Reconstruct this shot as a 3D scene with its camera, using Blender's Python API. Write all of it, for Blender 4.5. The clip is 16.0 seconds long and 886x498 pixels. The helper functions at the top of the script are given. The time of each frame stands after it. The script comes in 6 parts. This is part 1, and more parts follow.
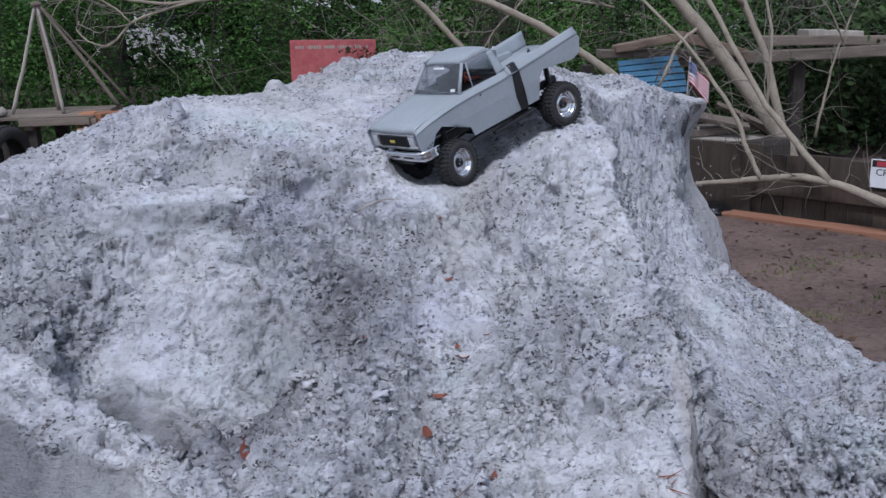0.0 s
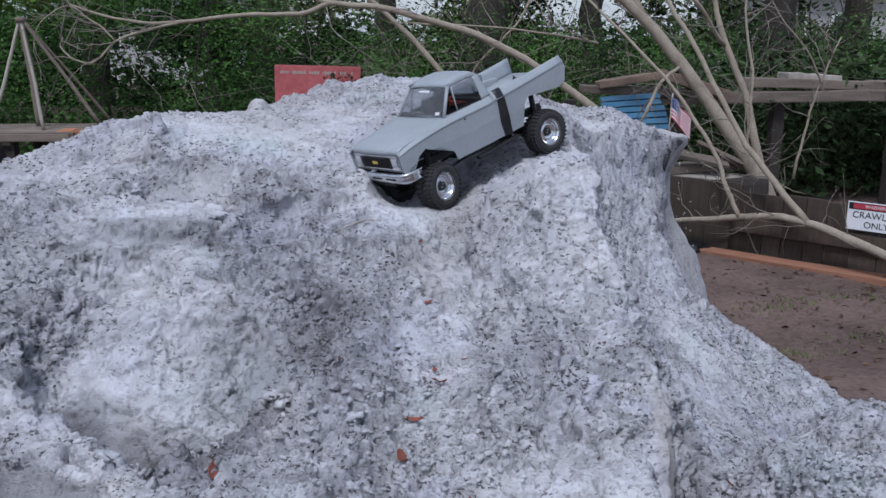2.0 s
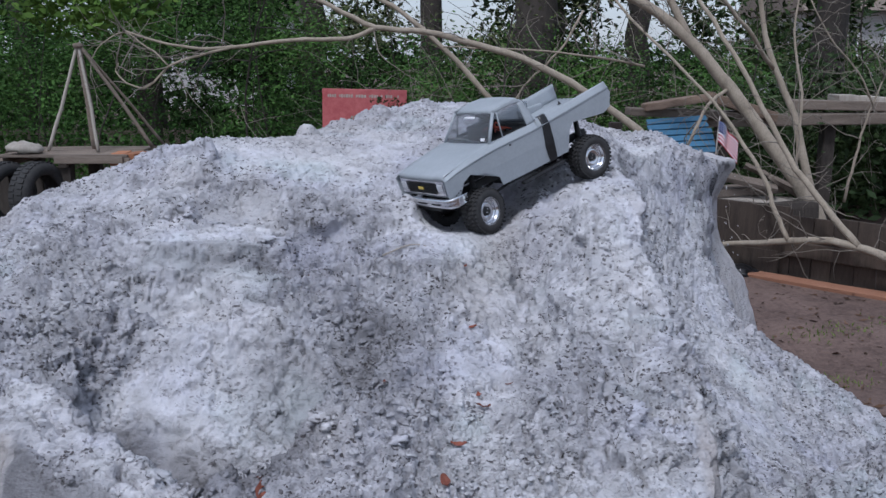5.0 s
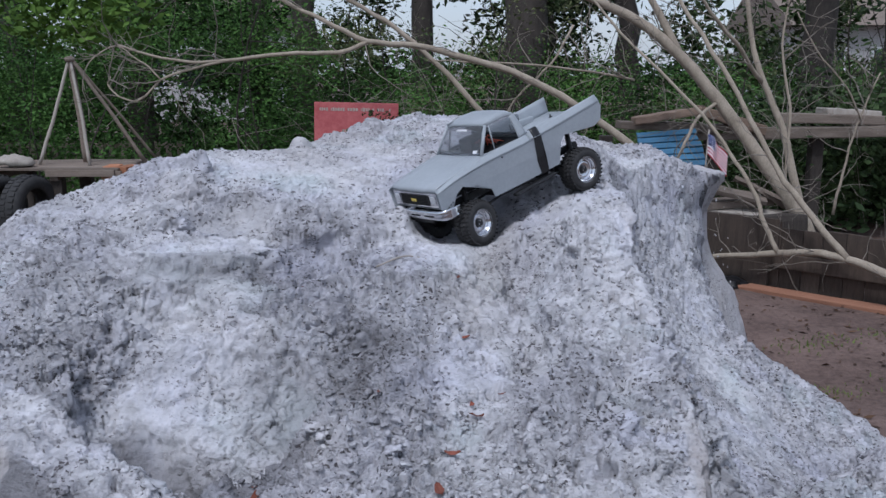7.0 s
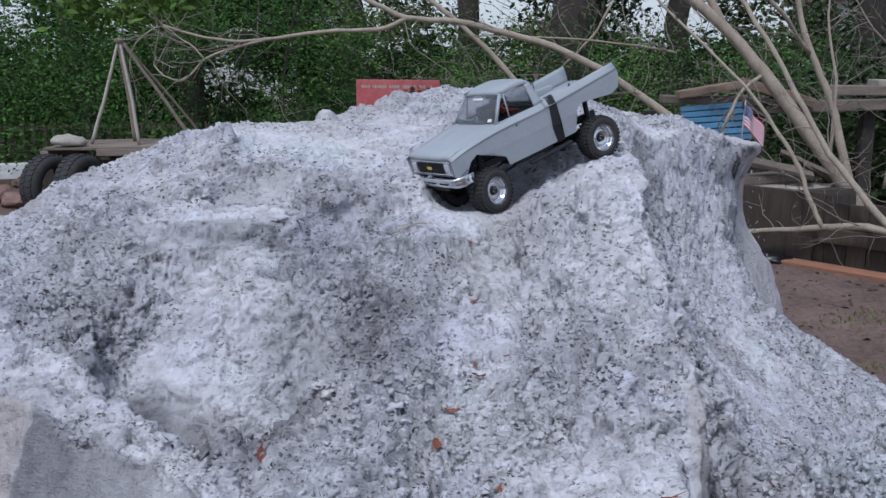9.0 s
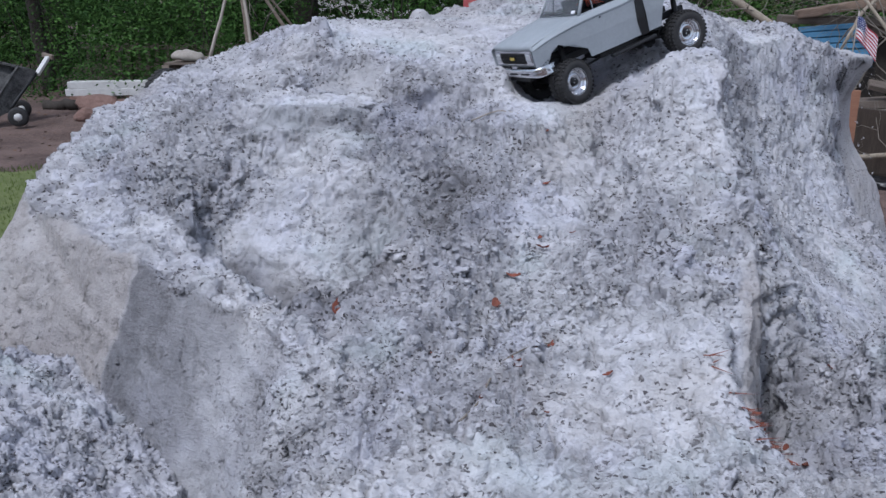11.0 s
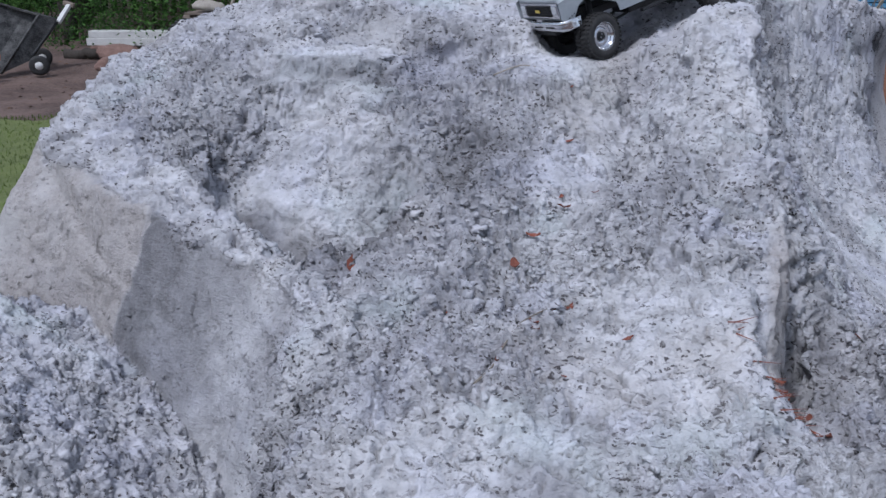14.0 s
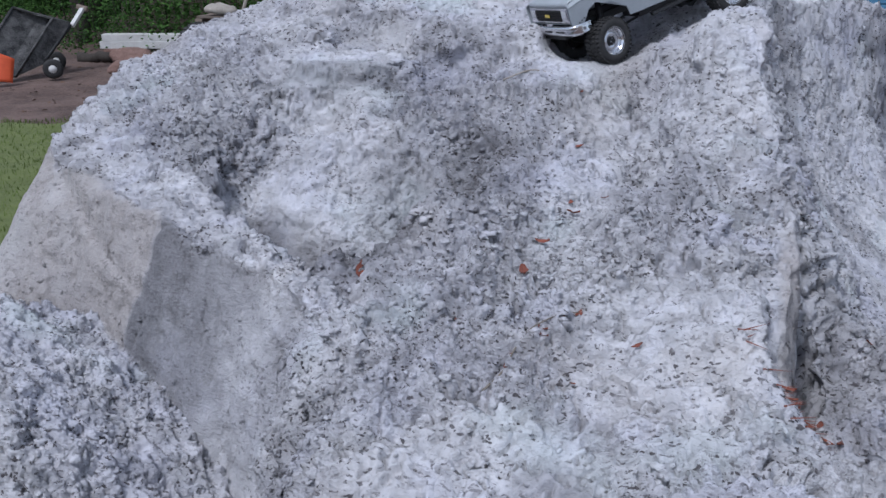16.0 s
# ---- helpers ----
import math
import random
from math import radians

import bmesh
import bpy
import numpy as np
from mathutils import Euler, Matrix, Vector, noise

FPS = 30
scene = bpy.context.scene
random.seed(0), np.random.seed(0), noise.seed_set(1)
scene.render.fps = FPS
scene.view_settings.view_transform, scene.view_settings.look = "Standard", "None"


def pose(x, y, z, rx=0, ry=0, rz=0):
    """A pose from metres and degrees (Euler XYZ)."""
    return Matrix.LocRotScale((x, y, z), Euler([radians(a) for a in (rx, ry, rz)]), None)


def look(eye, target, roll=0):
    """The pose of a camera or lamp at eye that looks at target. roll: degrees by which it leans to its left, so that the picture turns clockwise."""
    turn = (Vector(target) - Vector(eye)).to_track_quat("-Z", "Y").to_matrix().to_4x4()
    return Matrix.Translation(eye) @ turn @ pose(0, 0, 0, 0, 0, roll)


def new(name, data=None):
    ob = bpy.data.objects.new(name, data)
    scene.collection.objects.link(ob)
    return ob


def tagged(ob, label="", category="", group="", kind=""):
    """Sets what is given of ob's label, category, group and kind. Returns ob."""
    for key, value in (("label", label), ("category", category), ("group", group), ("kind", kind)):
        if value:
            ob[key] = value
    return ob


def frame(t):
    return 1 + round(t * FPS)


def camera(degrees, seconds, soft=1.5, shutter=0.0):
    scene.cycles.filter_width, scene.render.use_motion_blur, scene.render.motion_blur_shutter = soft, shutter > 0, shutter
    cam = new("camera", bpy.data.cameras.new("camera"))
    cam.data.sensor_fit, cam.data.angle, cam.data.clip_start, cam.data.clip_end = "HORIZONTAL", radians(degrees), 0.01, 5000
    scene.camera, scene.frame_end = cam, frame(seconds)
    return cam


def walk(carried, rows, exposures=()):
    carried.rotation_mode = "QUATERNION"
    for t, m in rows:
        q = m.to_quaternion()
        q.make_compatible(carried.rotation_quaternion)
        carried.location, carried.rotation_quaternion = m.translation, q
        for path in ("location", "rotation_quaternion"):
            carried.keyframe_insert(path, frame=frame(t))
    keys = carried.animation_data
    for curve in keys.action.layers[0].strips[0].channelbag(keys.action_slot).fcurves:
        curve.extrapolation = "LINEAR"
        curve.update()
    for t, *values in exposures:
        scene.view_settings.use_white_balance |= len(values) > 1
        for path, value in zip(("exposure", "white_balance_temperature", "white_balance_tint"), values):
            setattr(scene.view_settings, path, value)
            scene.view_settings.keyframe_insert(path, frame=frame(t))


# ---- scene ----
cam = camera(52.6, 16.0)
PATH = [
    (0, (0.005, 0.001, 1.310), (0.054, 1.929, 0.781), -1.83),
    (0.5, (0.000, 0.014, 1.298), (0.066, 1.958, 0.834), -1.03),
    (1, (0.006, 0.010, 1.298), (0.088, 1.956, 0.843), -0.77),
    (1.5, (0.005, 0.010, 1.290), (0.104, 1.953, 0.827), -0.39),
    (2, (0.001, 0.015, 1.288), (0.100, 1.958, 0.827), 0.28),
    (2.5, (-0.002, 0.013, 1.286), (0.048, 1.955, 0.812), 0.68),
    (3, (0.005, 0.004, 1.302), (0.023, 1.950, 0.842), 0.12),
    (3.2, (0.004, -0.003, 1.300), (0.010, 1.952, 0.878), -0.07),
    (5.5, (0.000, 0.000, 1.300), (-0.000, 1.956, 0.884), 0.00),
    (6, (0.007, -0.006, 1.296), (0.017, 1.950, 0.876), -0.17),
    (6.5, (0.002, -0.014, 1.297), (0.016, 1.946, 0.901), -0.22),
    (7, (-0.004, -0.016, 1.299), (0.016, 1.946, 0.912), 0.04),
    (7.5, (-0.004, -0.014, 1.296), (0.018, 1.947, 0.904), 0.22),
    (8, (0.002, -0.020, 1.293), (0.026, 1.940, 0.895), 0.29),
    (8.2, (0.008, -0.022, 1.290), (0.031, 1.938, 0.890), 0.26),
    (10.3, (0.200, -0.125, 1.262), (-0.147, 1.786, 0.787), -2.30),
    (10.5, (0.196, -0.134, 1.260), (-0.153, 1.777, 0.781), -2.20),
    (11, (0.168, -0.151, 1.190), (-0.172, 1.735, 0.620), -0.68),
    (11.5, (0.142, -0.149, 1.181), (-0.208, 1.718, 0.555), 0.30),
    (12, (0.152, -0.129, 1.177), (-0.202, 1.730, 0.530), 0.23),
    (12.5, (0.149, -0.116, 1.174), (-0.214, 1.739, 0.521), 0.24),
    (13, (0.153, -0.106, 1.176), (-0.217, 1.747, 0.521), 0.18),
    (13.5, (0.166, -0.106, 1.176), (-0.208, 1.746, 0.520), 0.02),
    (14, (0.164, -0.112, 1.178), (-0.214, 1.738, 0.518), 0.10),
    (14.5, (0.157, -0.115, 1.182), (-0.230, 1.733, 0.522), 0.10),
    (15, (0.159, -0.115, 1.184), (-0.234, 1.732, 0.524), 0.01),
    (15.5, (0.165, -0.110, 1.184), (-0.233, 1.736, 0.527), -0.04),
    (16, (0.168, -0.108, 1.185), (-0.236, 1.738, 0.528), -0.15),
]
walk(cam, [(t, look(eye, target, roll)) for t, eye, target, roll in PATH], exposures=[(0.0, 0.31, 5720, 11), (7.0, 0.31, 5720, 11), (8.0, 0.38, 5720, 11), (10.5, 0.39, 5720, 11), (11.5, 0.36, 5720, 11), (16.0, 0.35, 5720, 11)])

# ---- light ----
world = bpy.data.worlds.new("world")
scene.world = world
world.use_nodes = True
wn = world.node_tree.nodes
sky = wn.new("ShaderNodeTexSky")
sky.sky_type = "NISHITA"
sky.sun_disc = False
SUN_ELEV, SUN_TURN = 58.0, 204.0
sky.sun_elevation, sky.sun_rotation = radians(SUN_ELEV), radians(SUN_TURN)
sky.air_density, sky.dust_density, sky.ozone_density = 1.0, 2.0, 1.5
wn["Background"].inputs["Strength"].default_value = 0.080
veil = wn.new("ShaderNodeMix")
veil.data_type = "RGBA"
veil.inputs[0].default_value = 0.45
veil.inputs[7].default_value = (9.0, 9.3, 9.9, 1)
world.node_tree.links.new(sky.outputs["Color"], veil.inputs[6])
world.node_tree.links.new(veil.outputs[2], wn["Background"].inputs["Color"])
sun_data = bpy.data.lights.new("sun", "SUN")
sun_data.energy, sun_data.angle, sun_data.color = 1.5, radians(10), (1.0, 0.97, 0.94)
sun = new("sun", sun_data)
_a = radians(SUN_TURN)
_sun_at = Vector((math.sin(_a) * math.cos(radians(SUN_ELEV)), math.cos(_a) * math.cos(radians(SUN_ELEV)), math.sin(radians(SUN_ELEV))))
sun.matrix_world = look(_sun_at * 20, (0, 0, 0))


# ---- noise fields, vectorised ----
def _hash(ix, iy, seed):
    h = (ix.astype(np.int64) * 374761393 + iy.astype(np.int64) * 668265263 + seed * 974634541) & 0x7FFFFFFF
    h = ((h ^ (h >> 13)) * 1274126177) & 0x7FFFFFFF
    return ((h ^ (h >> 16)) & 0xFFFF) / 65535.0


def value_noise(x, y, size, seed=0):
    """Smooth noise in -1..1 with cells of the given size."""
    u, v = x / size, y / size
    ix, iy = np.floor(u), np.floor(v)
    fx, fy = u - ix, v - iy
    fx, fy = fx * fx * fx * (fx * (fx * 6 - 15) + 10), fy * fy * fy * (fy * (fy * 6 - 15) + 10)
    a, b = _hash(ix, iy, seed), _hash(ix + 1, iy, seed)
    c, d = _hash(ix, iy + 1, seed), _hash(ix + 1, iy + 1, seed)
    return ((a * (1 - fx) + b * fx) * (1 - fy) + (c * (1 - fx) + d * fx) * fy) * 2 - 1


def fbm(x, y, size, octaves, seed=0, gain=0.5):
    total, amp = 0 * x, 1.0
    for k in range(octaves):
        c, s = math.cos(k * 1.1 + 0.4), math.sin(k * 1.1 + 0.4)
        total = total + amp * value_noise(x * c - y * s + 3.7 * k, x * s + y * c, size, seed + k)
        size, amp = size / 2.03, amp * gain
    return total


def cells(x, y, size, seed=0):
    """Distance to the nearest and second nearest scattered centre, in cell sizes, and a random number for that centre."""
    u, v = x / size, y / size
    ix, iy = np.floor(u), np.floor(v)
    first, second, which = np.full(x.shape, 9.0), np.full(x.shape, 9.0), np.zeros(x.shape)
    for dx in (-1, 0, 1):
        for dy in (-1, 0, 1):
            jx, jy = ix + dx, iy + dy
            px, py = jx + _hash(jx, jy, seed), jy + _hash(jx, jy, seed + 7)
            d = np.hypot(px - u, py - v)
            r = _hash(jx, jy, seed + 13)
            nearer = d < first
            second = np.where(nearer, first, np.minimum(second, d))
            which = np.where(nearer, r, which)
            first = np.where(nearer, d, first)
    return first, second, which


def smooth(a, b, t):
    t = np.clip((t - a) / (b - a), 0, 1)
    return t * t * (3 - 2 * t)


# ---- the sand mound ----
EDGE = [(0.42, 0.2), (0.46, 1.0), (0.455, 1.5), (0.46, 1.7), (0.48, 1.95), (0.50, 2.2), (0.525, 2.45), (0.57, 2.65), (0.66, 2.80), (0.93, 3.2), (1.205, 3.70), (1.205, 4.0), (0.85, 4.0), (0.45, 3.55), (0.0, 3.45), (-0.33, 3.0),
        (-0.52, 2.62), (-0.78, 2.44), (-1.05, 2.36), (-1.19, 2.10), (-1.13, 1.75), (-1.075, 1.575), (-0.875, 1.475), (-0.693, 1.372), (-0.583, 1.312), (-0.463, 1.247), (-0.352, 1.172), (-0.25, 1.06), (-0.17, 0.9), (-0.12, 0.6), (-0.1, 0.2)]
# crest of the thin rim over the cut face
RIM = [(-1.04, 1.71, 0.815), (-0.90, 1.60, 0.785), (-0.79, 1.52, 0.762), (-0.66, 1.43, 0.728), (-0.55, 1.37, 0.69), (-0.44, 1.29, 0.658), (-0.34, 1.22, 0.635), (-0.25, 1.14, 0.618)]


def edge_distance(x, y):
    """Signed distance to the mound's brink: negative inside."""
    best, inside = np.full(x.shape, 1e9), np.zeros(x.shape, bool)
    for (ax, ay), (bx, by) in zip(EDGE, EDGE[1:] + EDGE[:1]):
        ex, ey = bx - ax, by - ay
        t = np.clip(((x - ax) * ex + (y - ay) * ey) / (ex * ex + ey * ey), 0, 1)
        best = np.minimum(best, np.hypot(x - ax - t * ex, y - ay - t * ey))
        crosses = ((ay > y) != (by > y)) & (x < ex * (y - ay) / (ey if abs(ey) > 1e-9 else 1e-9) + ax)
        inside ^= crosses
    return np.where(inside, -best, best)


def rim_surface(x, y):
    """Height of the rounded rim, low far from its crest; and the distance behind the crest, negative in front of it."""
    best, behind, crest = np.full(x.shape, 1e9), np.zeros(x.shape), np.zeros(x.shape)
    for (ax, ay, az), (bx, by, bz) in zip(RIM, RIM[1:]):
        ex, ey = bx - ax, by - ay
        t = np.clip(((x - ax) * ex + (y - ay) * ey) / (ex * ex + ey * ey), 0, 1)
        d = np.hypot(x - ax - t * ex, y - ay - t * ey)
        nearer = d < best
        best = np.where(nearer, d, best)
        behind = np.where(nearer, d * np.sign((y - ay) * ex - (x - ax) * ey), behind)
        crest = np.where(nearer, az + (bz - az) * t, crest)
    inner, outer = np.maximum(behind - 0.012, 0), np.maximum(-behind, 0)
    return crest - 1.1 * inner - 9 * inner**2 - 0.30 * outer - 3.0 * outer**2, behind


def spot(x, y, cx, cy, rx, ry, turn=0.0, soft=0.5):
    """1 inside a turned oval, falling to 0 at its border over the soft part of the radius."""
    c, s = math.cos(radians(turn)), math.sin(radians(turn))
    u, v = ((x - cx) * c + (y - cy) * s) / rx, (-(x - cx) * s + (y - cy) * c) / ry
    return smooth(1.0, 1.0 - soft, np.hypot(u, v))


def along(x, y, ax, ay, bx, by, width, flat=0.0):
    """1 on a line (and out to the flat share of the width), falling to 0 at that width from it; and how far along, 0..1."""
    ex, ey = bx - ax, by - ay
    t = np.clip(((x - ax) * ex + (y - ay) * ey) / (ex * ex + ey * ey), 0, 1)
    return smooth(width, flat * width, np.hypot(x - ax - t * ex, y - ay - t * ey)), t


def soft_min(a, b, k):
    h = np.clip(0.5 + 0.5 * (b - a) / k, 0, 1)
    return b * (1 - h) + a * h - k * h * (1 - h)


def foot_heap(x, y):
    """A loose cone of bluish clods heaped against the cut face."""
    return 0.545 - 0.60 * np.maximum(np.hypot(x + 1.02, y - 1.18) - 0.10, 0) + 0.02 * fbm(x, y, 0.16, 3, 57)


def mound_form(x, y):
    """The large shape of the mound, without clods; the distance outside its brink; and how much of it is the cut face."""
    wx = x + 0.022 * fbm(x, y, 0.3, 3, 11)
    wy = y + 0.022 * fbm(x, y, 0.3, 3, 23)
    middle = np.interp(wy, [0.0, 0.5, 0.9, 1.25, 1.45, 1.68, 1.8, 1.92, 2.1, 2.5, 2.8, 3.15, 3.4], [0.14, 0.36, 0.53, 0.655, 0.735, 0.79, 0.84, 0.91, 0.965, 1.065, 1.12, 1.148, 1.11])
    left = np.interp(wy, [0.9, 1.3, 1.45, 1.54, 1.63, 1.9, 2.05, 2.2, 2.4, 2.9], [0.30, 0.52, 0.63, 0.69, 0.80, 0.88, 0.965, 1.035, 1.085, 1.10])
    w = smooth(-0.15, -0.55, wx)
    z = middle * (1 - w) + left * w
    # the far left sinks away
    z -= 0.085 * smooth(-0.68, -0.95, wx) * smooth(1.9, 2.2, wy) + 0.05 * smooth(-0.9, -1.3, wx)
    # knob of firm sand with a clod on it, and a smooth scooped wall in front
    z += 0.03 * spot(wx, wy, -0.62, 2.2, 0.12, 0.10, 0, 0.9)
    z += 0.05 * spot(x, y, -0.60, 2.26, 0.030, 0.026, 0, 0.7)
    z += 0.03 * spot(x, y, -0.20, 2.86, 0.06, 0.04, 0, 0.8) + 0.025 * spot(x, y, -0.40, 2.62, 0.05, 0.04, 0, 0.8)
    z -= 0.050 * spot(wx, wy, -0.485, 2.085, 0.135, 0.085, 6, 0.45)
    # bowl behind the rim, with a slope up to the shelf
    m = spot(wx, wy, -0.42, 1.57, 0.27, 0.21, -12, 0.30)
    z = z * (1 - m) + m * (0.575 + 0.85 * np.maximum(wy - 1.46, 0) - 0.06 * (wx + 0.42))
    # the bowl reaches in below the shelf
    m = 0.75 * spot(wx, wy, -0.56, 1.77, 0.16, 0.09, 0, 0.5)
    z = z * (1 - m) + m * (0.735 + 0.35 * (wy - 1.75))
    # dark hollow between bowl and trail
    z -= 0.065 * spot(wx, wy, -0.2, 1.60, 0.17, 0.16, 30, 0.9)
    z -= 0.045 * along(wx, wy, -0.50, 1.475, -0.30, 1.385, 0.085, 0.2)[0]
    # shelf with a step at its front
    m = spot(wx, wy, -0.52, 1.955, 0.235, 0.098, 3, 0.16)
    z = z * (1 - m) + m * (0.918 + 0.10 * (wy - 1.9))
    # broken blocks between shelf and trail
    m = spot(wx, wy, -0.29, 2.035, 0.115, 0.085, 12, 0.5)
    z = z * (1 - m) + m * (0.962 + 0.30 * (wy - 2.0) - 0.08 * (wx + 0.29))
    m = spot(wx, wy, -0.13, 2.04, 0.08, 0.065, -10, 0.5)
    z = z * (1 - m) + m * (0.965 + 0.3 * (wy - 2.0))
    z -= 0.022 * along(wx, wy, -0.39, 2.16, -0.36, 1.96, 0.030)[0]
    # level crust between the rim and the clump
    m = spot(wx, wy, -0.88, 1.655, 0.22, 0.14, -28, 0.45)
    z = np.maximum(z, z * (1 - m) + m * 0.79)
    # clump that hangs over the bowl from the left, in two lobes
    for cx, cy, rx, ry, top in ((-0.745, 1.675, 0.105, 0.085, 0.805), (-0.745, 1.565, 0.090, 0.066, 0.78), (-0.715, 1.495, 0.075, 0.055, 0.752)):
        m = spot(wx, wy, cx, cy, rx, ry, 10, 0.28)
        z = z * (1 - m) + m * np.maximum(z, top - 0.25 * (cy - wy))
    # ridge beside the trail
    m, t = along(wx, wy, 0.33, 1.38, 0.40, 2.34, 0.155, 0.30)
    z = np.maximum(z, z * (1 - m) + m * np.interp(t, [0, 0.15, 0.35, 0.5, 0.85, 1], [0.72, 0.795, 0.90, 0.965, 1.01, 1.04]))
    z += 0.055 * spot(wx, wy, 0.345, 1.87, 0.115, 0.20, -6, 0.6)
    # trail grooves
    z -= 0.03 * along(wx, wy, 0.13, 1.95, 0.10, 1.5, 0.10)[0]
    z -= 0.065 * along(wx, wy, 0.19, 1.98, 0.180, 1.60, 0.070)[0]
    # worn hollow where the front wheels stand
    m = spot(wx, wy, 0.06, 2.09, 0.2, 0.15, 57, 0.7)
    z = z * (1 - m) + m * 0.91
    # block at the lower right
    z += 0.05 * spot(wx, wy, 0.30, 1.05, 0.17, 0.35, 0, 0.7)
    z += 0.028 * spot(wx, wy, 0.22, 1.36, 0.10, 0.09, 0, 0.35)
    # saddle and the far right shoulder
    cap = np.interp(wx, [0.3, 0.45, 0.6, 0.85, 1.2], [1.2, 1.085, 1.02, 0.96, 0.885])
    z = soft_min(z, cap, 0.03)
    z += 0.035 * spot(wx, wy, 0.68, 3.2, 0.20, 0.26, 0, 0.8)
    rim, behind = rim_surface(wx, wy)
    z = np.maximum(z, np.where((behind > -0.12) & (behind < 0.10), rim, -1))
    d = edge_distance(wx, wy)
    steep = 1 + 3.4 * smooth(2.95, 3.5, wy) * smooth(0.7, 1.0, wx)
    cliff = np.interp(d * steep, [-0.16, 0.0, 0.07, 0.14, 0.22, 0.40, 0.68, 0.85, 1.6], [1.35, 0.80, 0.63, 0.52, 0.42, 0.27, 0.04, -0.06, -0.12])
    # the face cut with a spade under the rim
    brink = np.interp(wx, [-1.04, -0.845, -0.705, -0.595, -0.475, -0.36, -0.25, -0.12], [0.772, 0.745, 0.705, 0.665, 0.638, 0.61, 0.578, 0.53])
    rake = np.interp(wx, [-1.30, -1.12, -0.98, -0.5, -0.36, -0.2, -0.12], [1.5, 1.9, 3.0, 3.2, 2.2, 1.3, 1.0])
    cut = np.where(d > 0, brink - rake * np.minimum(d, 0.16) - 0.9 * np.maximum(d - 0.16, 0), brink + 0.03 - 6 * d)
    front = smooth(1.80, 1.66, wy - 0.55 * (wx + 1.05)) * smooth(-0.10, -0.22, wx)
    z = soft_min(z, cliff * (1 - front) + (cut + 0.012) * front, 0.045 * (1 - front) + 0.020 * front)
    # the block's sheer side and the crevice
    m = smooth(0.435, 0.478, wx) * smooth(1.55, 1.38, wy) * smooth(0.98, 1.10, wy)
    z = z * (1 - m) + m * np.minimum(z, 0.44 + 0.3 * np.maximum(wx - 0.5, 0))
    z -= 0.14 * along(wx, wy, 0.472, 1.20, 0.492, 1.42, 0.030)[0]
    # gully that runs down between the ridge and the far shoulder, and rifts beside it
    for ax, ay, bx, by, width, deep in ((0.60, 2.95, 0.56, 2.62, 0.10, 0.030), (0.56, 2.62, 0.66, 2.55, 0.10, 0.022), (0.72, 2.44, 0.80, 2.42, 0.035, 0.02), (0.46, 2.02, 0.62, 2.00, 0.045, 0.02), (0.70, 2.75, 0.95, 2.85, 0.06, 0.025)):
        z -= deep * along(wx, wy, ax, ay, bx, by, width)[0]
    # heaps beyond the crevice
    z = np.maximum(z, 0.62 * spot(wx, wy, 1.12, 1.72, 0.62, 0.60, 0, 0.95) ** 0.6 - 0.10)
    z = np.maximum(z, 0.69 * spot(wx, wy, 0.74, 1.40, 0.28, 0.26, 15, 0.8) ** 0.6 - 0.10)
    z = np.maximum(z, 0.66 * spot(wx, wy, 0.62, 0.85, 0.34, 0.22, 0, 0.8) ** 0.6 - 0.10)
    # hollow that gathers leaves in front of the crevice
    m = spot(wx, wy, 0.465, 1.13, 0.11, 0.15, 0, 0.7)
    z = z * (1 - m) + m * np.minimum(z, 0.50)
    z += 0.07 * spot(wx, wy, 0.34, 0.80, 0.18, 0.13, 0, 0.9)
    # loose heap at the foot of the cut face
    heap = foot_heap(wx, wy)
    face = front * smooth(-0.006, 0.010, d + 0.008 * fbm(x, y, 0.05, 3, 68)) * smooth(-0.012, 0.004, z - heap) * smooth(0.30, 0.22, d) * smooth(-0.26, -0.52, wx + 0.07 * fbm(x, y, 0.1, 3, 67))
    z = np.maximum(z, heap)
    # the near foot runs down to the dirt
    z = soft_min(z, 1.3 * (wy - 0.2), 0.05)
    return z, d, face


